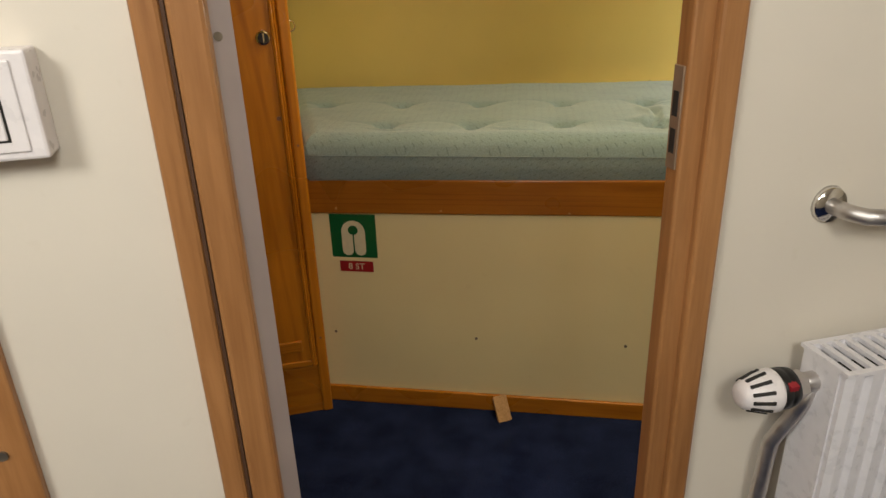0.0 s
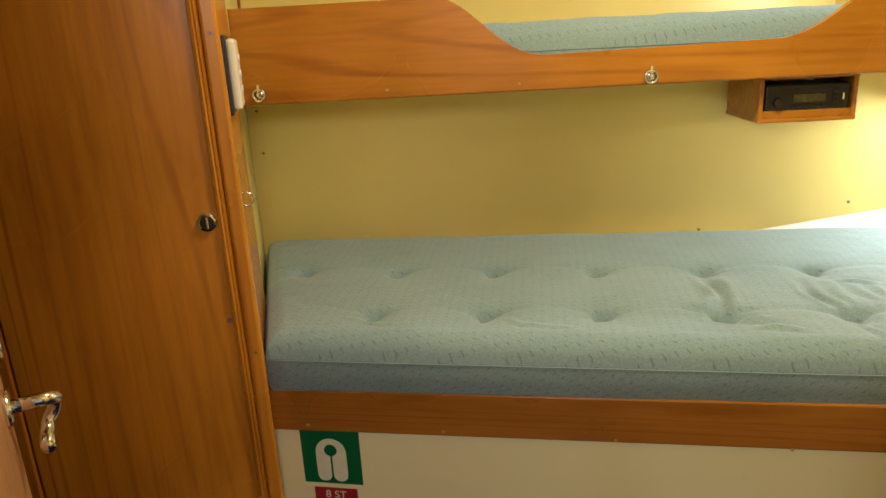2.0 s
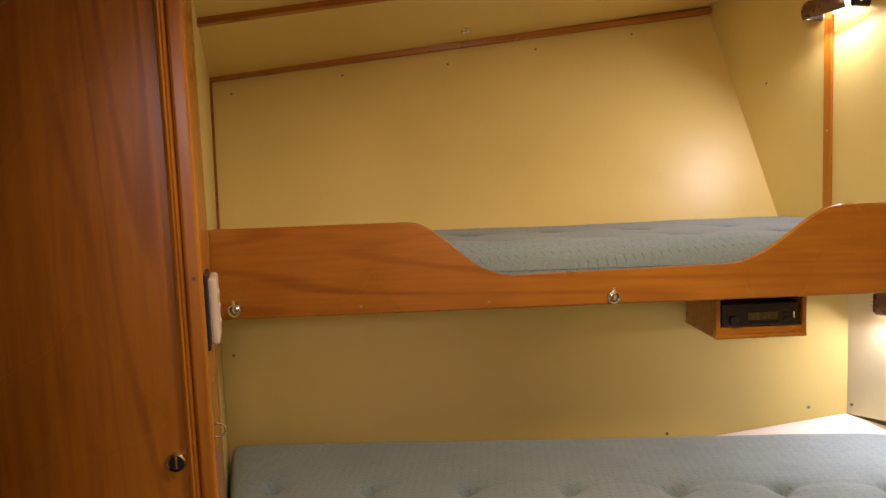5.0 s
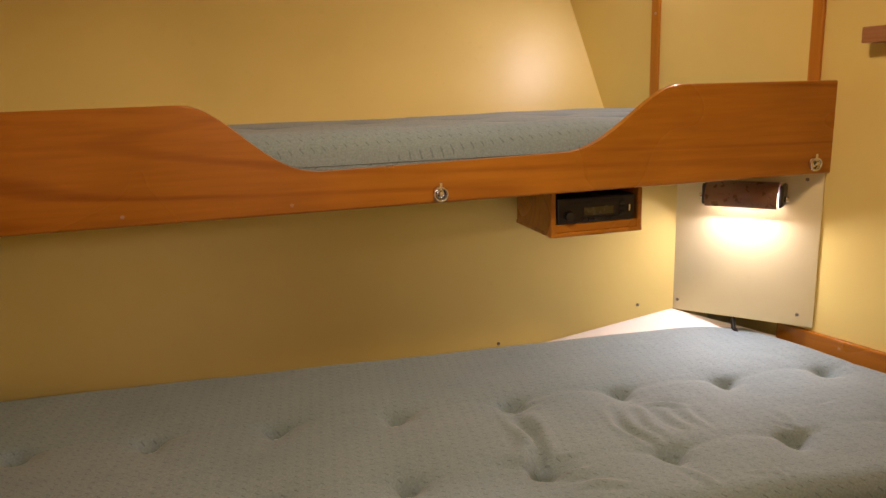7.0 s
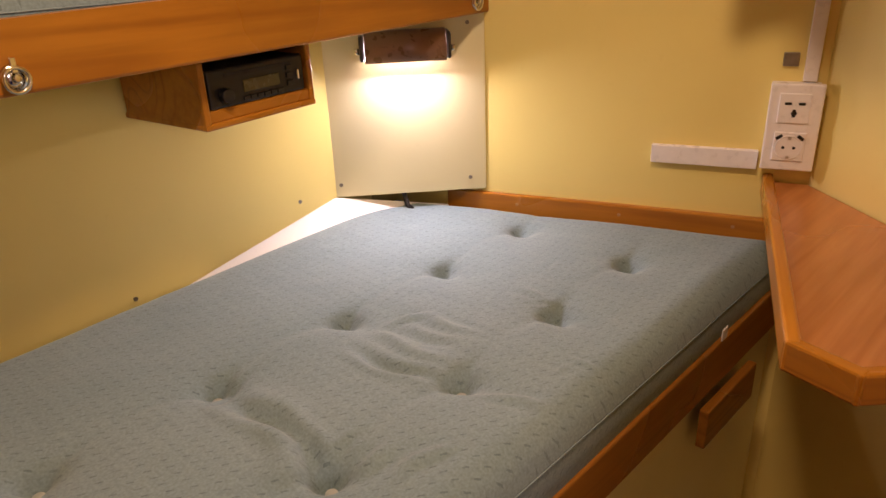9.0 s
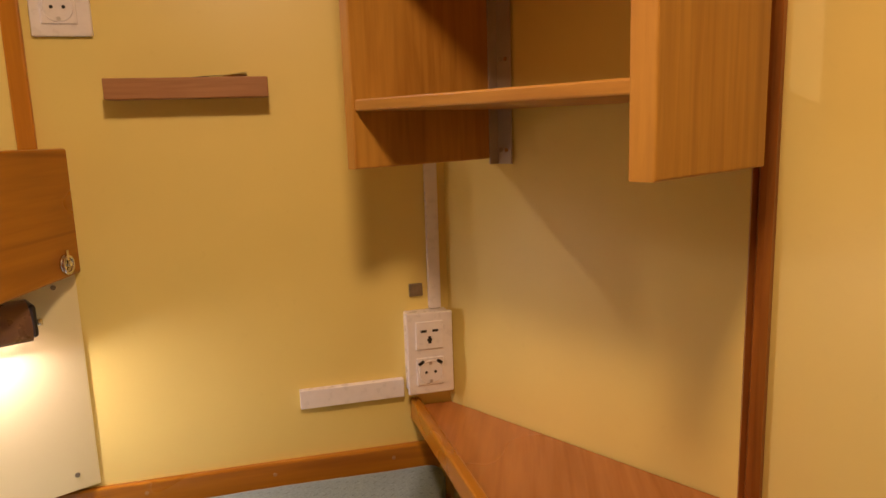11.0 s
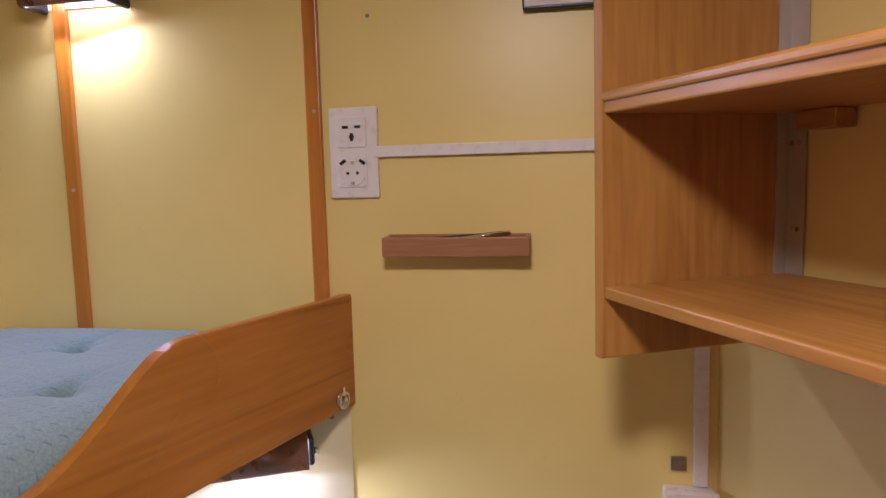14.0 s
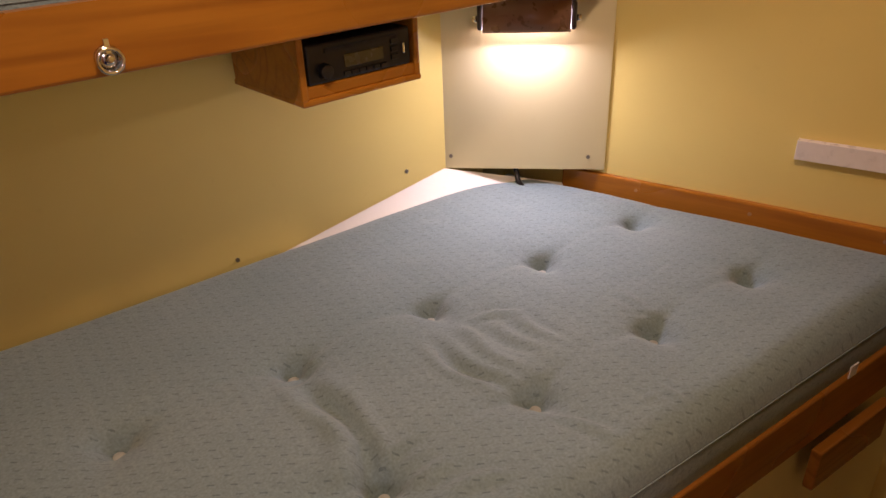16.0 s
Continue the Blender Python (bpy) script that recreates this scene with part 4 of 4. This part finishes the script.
def socket_pair(m, group, deep=0.0):
    """Two sockets in one white frame: a universal one over an earthed one with USB outlets."""
    t = thing("socket_outlet", m, "white double socket with a universal and an earthed outlet", "socket", group)
    part("frame", box(-0.046, 0.049, -0.011, 0, -0.086, 0.084, 0.003), WHITE, t)
    if deep:
        part("back_box", box(-0.044, 0.044, 0.0005, deep, -0.082, 0.082, 0.003), WHITE, t, "white surface-mounted box")
    u = part("universal_insert", box(-0.028, 0.028, -0.0145, -0.010, 0.009, 0.066, 0.0015), WHITE, t)
    for x, z, a in ((-0.012, 0.047, 25), (0.012, 0.047, -25)):
        part("pin_slot", box(-0.006, 0.006, -0.0152, -0.0135, -0.0025, 0.0025), BLACK, u, "", Matrix.Translation((x, 0, z)))
    part("pin_slot", box(-0.003, 0.003, -0.0152, -0.0135, 0.021, 0.036), BLACK, u)
    part("pin_slot", box(-0.005, 0.005, -0.0153, -0.0135, 0.026, 0.031), BLACK, u)
    e = part("earthed_insert", box(-0.028, 0.028, -0.0145, -0.010, -0.066, -0.009, 0.0015), WHITE, t)
    part("well", cyl(0.0235, 0, 0.0008, 32), WHITE, e, "", Matrix.Translation((0, -0.0145, -0.039)) @ RX)
    part("rim", tube([(0.0232 * math.cos(2 * math.pi * k / 32), -0.0145, -0.039 + 0.0232 * math.sin(2 * math.pi * k / 32)) for k in range(32)], 0.0016, 6, True), WHITE, e, "", None, True)
    for x in (-0.0095, 0.0095):
        part("pin_hole", cyl(0.003, 0, 0.0012, 12), BLACK, e, "", Matrix.Translation((x, -0.0147, -0.039)) @ RX)
    for s in (-1, 1):
        part("earth_clip", box(-0.003, 0.003, -0.0165, -0.0145, -0.039 + s * 0.019 - 0.003, -0.039 + s * 0.019 + 0.003), STEEL, e)
        part("usb_port", box(-0.0065, 0.0065, -0.016, -0.0135, -0.003, 0.003), BLACK, e, "", Matrix.Translation((s * 0.019, 0, -0.0185)) @ Matrix.Rotation(radians(35 * s), 4, "Y"))
    return t


socket_pair(on_end(2.588, 1.812), "double sockets")
socket_pair(on_end(2.020, 1.106) @ Matrix.Translation((0, -0.03, 0)), "double sockets", 0.03)


def trunking(name, m, length, w, d, upright, label):
    t = thing(name, m, label, "cable trunking")
    bm = box(0, length, -d, 0, -w / 2, w / 2, 0.0015) if not upright else box(-w / 2, w / 2, -d, 0, 0, length, 0.0015)
    part("channel", bm, WHITE if name == "cable_trunking" else IVORY, t)


trunking("cable_trunking", on_end(2.552, 1.812), 0.57, 0.021, 0.012, False, "narrow white cable trunking between socket and book shelf")
trunking("cable_trunking", on_end(2.262, 1.029), 0.21, 0.038, 0.016, False, "white cable trunking running to the lower socket")
trunking("cable_trunking", on_end(2.000, 1.19), 1.3, 0.025, 0.012, True, "upright cable trunking above the lower socket")


def pencil_tray():
    t = thing("pencil_tray", fr(end_wall(2.53), 2.53, 1.618, END_A), "open wooden wall tray holding a few pens", "tray")
    L, d, h = 0.27, 0.055, 0.035
    part("front", box(0, L, -d, -d + 0.008, 0, h, 0.002), BEECH_X, t)
    part("back", box(0, L, -0.008, 0, 0, h + 0.002, 0.002), BEECH_X, t)
    for x in (0, L - 0.008):
        part("end", prism([(-d + 0.008, 0), (-0.008, 0), (-0.008, h), (-d + 0.008, h - 0.001)], x, x + 0.008, "x"), BEECH_X, t)
    part("bottom", box(0.008, L - 0.008, -d + 0.008, -0.008, 0, 0.006), BEECH_X, t)
    for i, (x0, x1, y, mt) in enumerate(((0.05, 0.2, -0.03, BLACK), (0.09, 0.22, -0.022, BLACK), (0.12, 0.235, -0.034, CHROME))):
        p = thing("pen", t.matrix_world @ Matrix.Translation((0, 0, 0)), "slim pen lying in the wall tray", "pen", "pens in the tray")
        part("barrel", tube([(x0, y, 0.027), (x1, y + 0.004, 0.037 + 0.002 * i)], 0.004, 10), mt, p, "", None, True)
        part("tip", tube([(x0 - 0.008, y, 0.0265), (x0, y, 0.027)], 0.002, 8), CHROME, p)


pencil_tray()


def loudspeaker():
    t = thing("loudspeaker_panel", fr(end_wall(2.285) - 0.0, 2.285, 2.128, END_A), "steel loudspeaker plate with a diamond of holes on a black box", "loudspeaker")
    part("box", box(-0.003, 0.122, -0.02, 0, -0.079, 0.077, 0.003), BLACK, t, "black backing")
    p = part("plate", box(0.0, 0.119, -0.0225, -0.02, -0.074, 0.074, 0.001), PLATE_STEEL, t, "brushed steel plate")
    hole = None
    for j, n in enumerate((3, 5, 7, 7, 5, 3)):
        for i in range(n):
            mm = Matrix.Translation((0.06 + (i - (n - 1) / 2) * 0.0118, -0.0224, 0.046 - j * 0.0142)) @ RX
            if hole is None:
                hole = part("hole", cyl(0.0026, 0, 0.0006, 8), BLACK, p, "", mm)
            else:
                same_part(hole, "hole", mm, p)
    for x, z in ((0.012, 0.066), (0.107, -0.066)):
        part("screw", cyl(0.004, 0, 0.002, 12), BLACK, p, "", Matrix.Translation((x, -0.0225, z)) @ RX)
    part("sticker", box(0.08, 0.1, -0.0232, -0.0224, -0.066, -0.03), WHITE, p, "white sticker")
    part("mark", prism([(0.077, 0.052), (0.087, 0.058), (0.097, 0.052), (0.087, 0.046)], -0.0232, -0.0222, "y"), ALU, p)


loudspeaker()
tagged(add_mesh("wall_block", box(-0.03, 0.045, -0.03, 0, 0, 0.16, 0.003), RAIL_X, on_end(2.175, 2.312)), "dark wooden block under the ceiling", "wood block")
tagged(add_mesh("wall_screw", cyl(0.004, 0, 0.002, 10), SCREW, on_end(2.555, 2.062) @ RX), "small screw in the end wall", "screw")
tagged(add_mesh("wall_screw", cyl(0.004, 0, 0.002, 10), SCREW, on_end(3.42, 1.945) @ RX), "small screw in the end wall above the upper berth", "screw")
tagged(add_mesh("cable_clip", box(-0.014, 0.014, -0.008, 0, -0.013, 0.013, 0.002), SCREW, on_end(2.035, 1.23)), "small metal cable clip above the socket", "cable clip")

# ---------- book shelf ----------


def book_shelf():
    """Open shelf unit hung on the wall behind it."""
    a = 49.5
    t = thing("book_shelf", fr(0.965, 1.694, 0, a), "open oak wall shelf with three boards and no books", "shelf")
    W, D = 0.513, 0.345
    side = [(0.0, 1.495), (-D, 1.495), (-D, 2.245)] + arc(-0.03, 2.215, 0.03, 90, 0, 6)
    part("side_panel", prism([(max(p, -D + 0.088), q) for p, q in side], -0.024, 0.008, "x", 0.003), OAK_Z, t)
    short = [(max(p, -0.3205), q) for p, q in side]
    part("side_panel", prism(short, W - 0.022, W, "x", 0.003), OAK_Z, t)
    for z, th in ((1.583, 0.018), (1.845, 0.02), (2.150, 0.02)):
        part("board", prism([(0.008, -0.338), (W - 0.022, -0.3205), (W - 0.022, -0.004), (0.008, -0.004)], z, z + th, "z", 0.003), OAK_X, t)
    for z in (1.861, 2.166):
        part("front_lip", box(0.008, W - 0.022, -0.02, 0.001, z, z + 0.014, 0.004), OAK_X, t)
    for z in (1.835, 2.14):
        part("cleat", box(W - 0.14, W - 0.07, -0.3245, -0.288, z - 0.018, z + 0.0095, 0.002), OAK_X, t, "small wooden cleat")
    K = -0.3195
    br = part("angle_bracket", box(W - 0.0255, W - 0.0224, K, K + 0.022, 1.485, 2.2), ALU, t, "aluminium angle strip with screws")
    part("flange", box(W - 0.058, W - 0.0256, K - 0.001, K + 0.0015, 1.485, 2.2), ALU, br)
    for z in (1.51, 1.67, 1.80, 1.9, 2.04, 2.13):
        for x in (W - 0.048, W - 0.034):
            part("screw", cyl(0.004, 0, 0.003, 10), CHROME, br, "", Matrix.Translation((x, K + 0.001, z)) @ Matrix.Rotation(radians(-90), 4, "X"))


book_shelf()


def corner_post():
    t = thing("corner_moulding", fr(1.239, 1.489, 0, SHELF_A), "moulded pine strip on the corner beside the book shelf", "trim")
    part("strip", prism([(-0.03, -0.004), (0.001, -0.004), (0.001, 0.016), (-0.004, 0.024), (-0.009, 0.016), (-0.015, 0.026), (-0.022, 0.022), (-0.03, 0.014)], 0, 2.5), TRIM_Z, t)


corner_post()

# ---------- fold-out table ----------


def table():
    t = thing("wall_table", fr(0, 0, 0.965), "varnished narrow wall table with a raised pine edge", "table")
    A, B, C = (1.588, 2.051), (0.952, 1.778), (0.931, 1.688)
    sh = lambda s: (1.222 + 0.6214 * s, 1.477 + 0.7834 * s)
    D, E_ = sh(-0.05), sh(0.63)
    part("top", prism([A, B, C, D, E_], 0.0, 0.018), TABLE_W, t)

    def edge(p, q, h):
        d = Vector(q) - Vector(p)
        m = fr(p[0], p[1], 0, math.degrees(math.atan2(d.y, d.x)))
        part("edge_strip", box(-0.004, d.length + 0.004, -0.002, 0.018, -0.012 + h * 0.05, h, 0.004), WOOD_X, t, "pine edge strip", m)

    edge(A, B, 0.034)
    edge(B, C, 0.0335)
    edge(C, D, 0.033)
    part("support", prism([(0.0, 0.0), (0.0, -0.2), (0.02, -0.2), (0.2, -0.02), (0.2, 0.0)], 0, 0.02, "y"), WOOD_X, t, "", fr(1.3, 1.56, 0, 138.2))


table()


def floor_box():
    t = thing("floor_duct", fr(1.42, 1.94, 0, DOOR_A), "low pale boxed-in duct on the floor", "duct")
    part("casing", box(-0.06, 0.08, -0.1, 0.02, 0, 0.12, 0.003), PALE, t)


floor_box()


def flap_tray():
    """A small wooden tray with a raised rim on the inner side of the door wall."""
    t = thing("wall_tray", fr(0.49, 1.51, 0.668, DOOR_A), "small pine wall tray with a raised rim beside the doorway", "tray")
    part("board", box(0.012, 0.30, -0.36, -0.012, 0.012, 0.026, 0.002), WOOD_X, t)
    part("rim", box(0.0, 0.012, -0.36, 0.0, 0.027, 0.055, 0.003), WOOD_X, t)
    part("rim", box(0.0125, 0.30, -0.012, 0.0, 0.027, 0.055, 0.003), WOOD_X, t)
    part("rim", box(0.3005, 0.312, -0.36, 0.0, 0.027, 0.055, 0.003), WOOD_X, t)
    part("apron", box(0.001, 0.011, -0.36, -0.002, 0.0, 0.0255, 0.003), WOOD_X, t)
    part("apron", box(0.0125, 0.311, -0.011, -0.001, 0.0, 0.0255, 0.003), WOOD_X, t)


flap_tray()
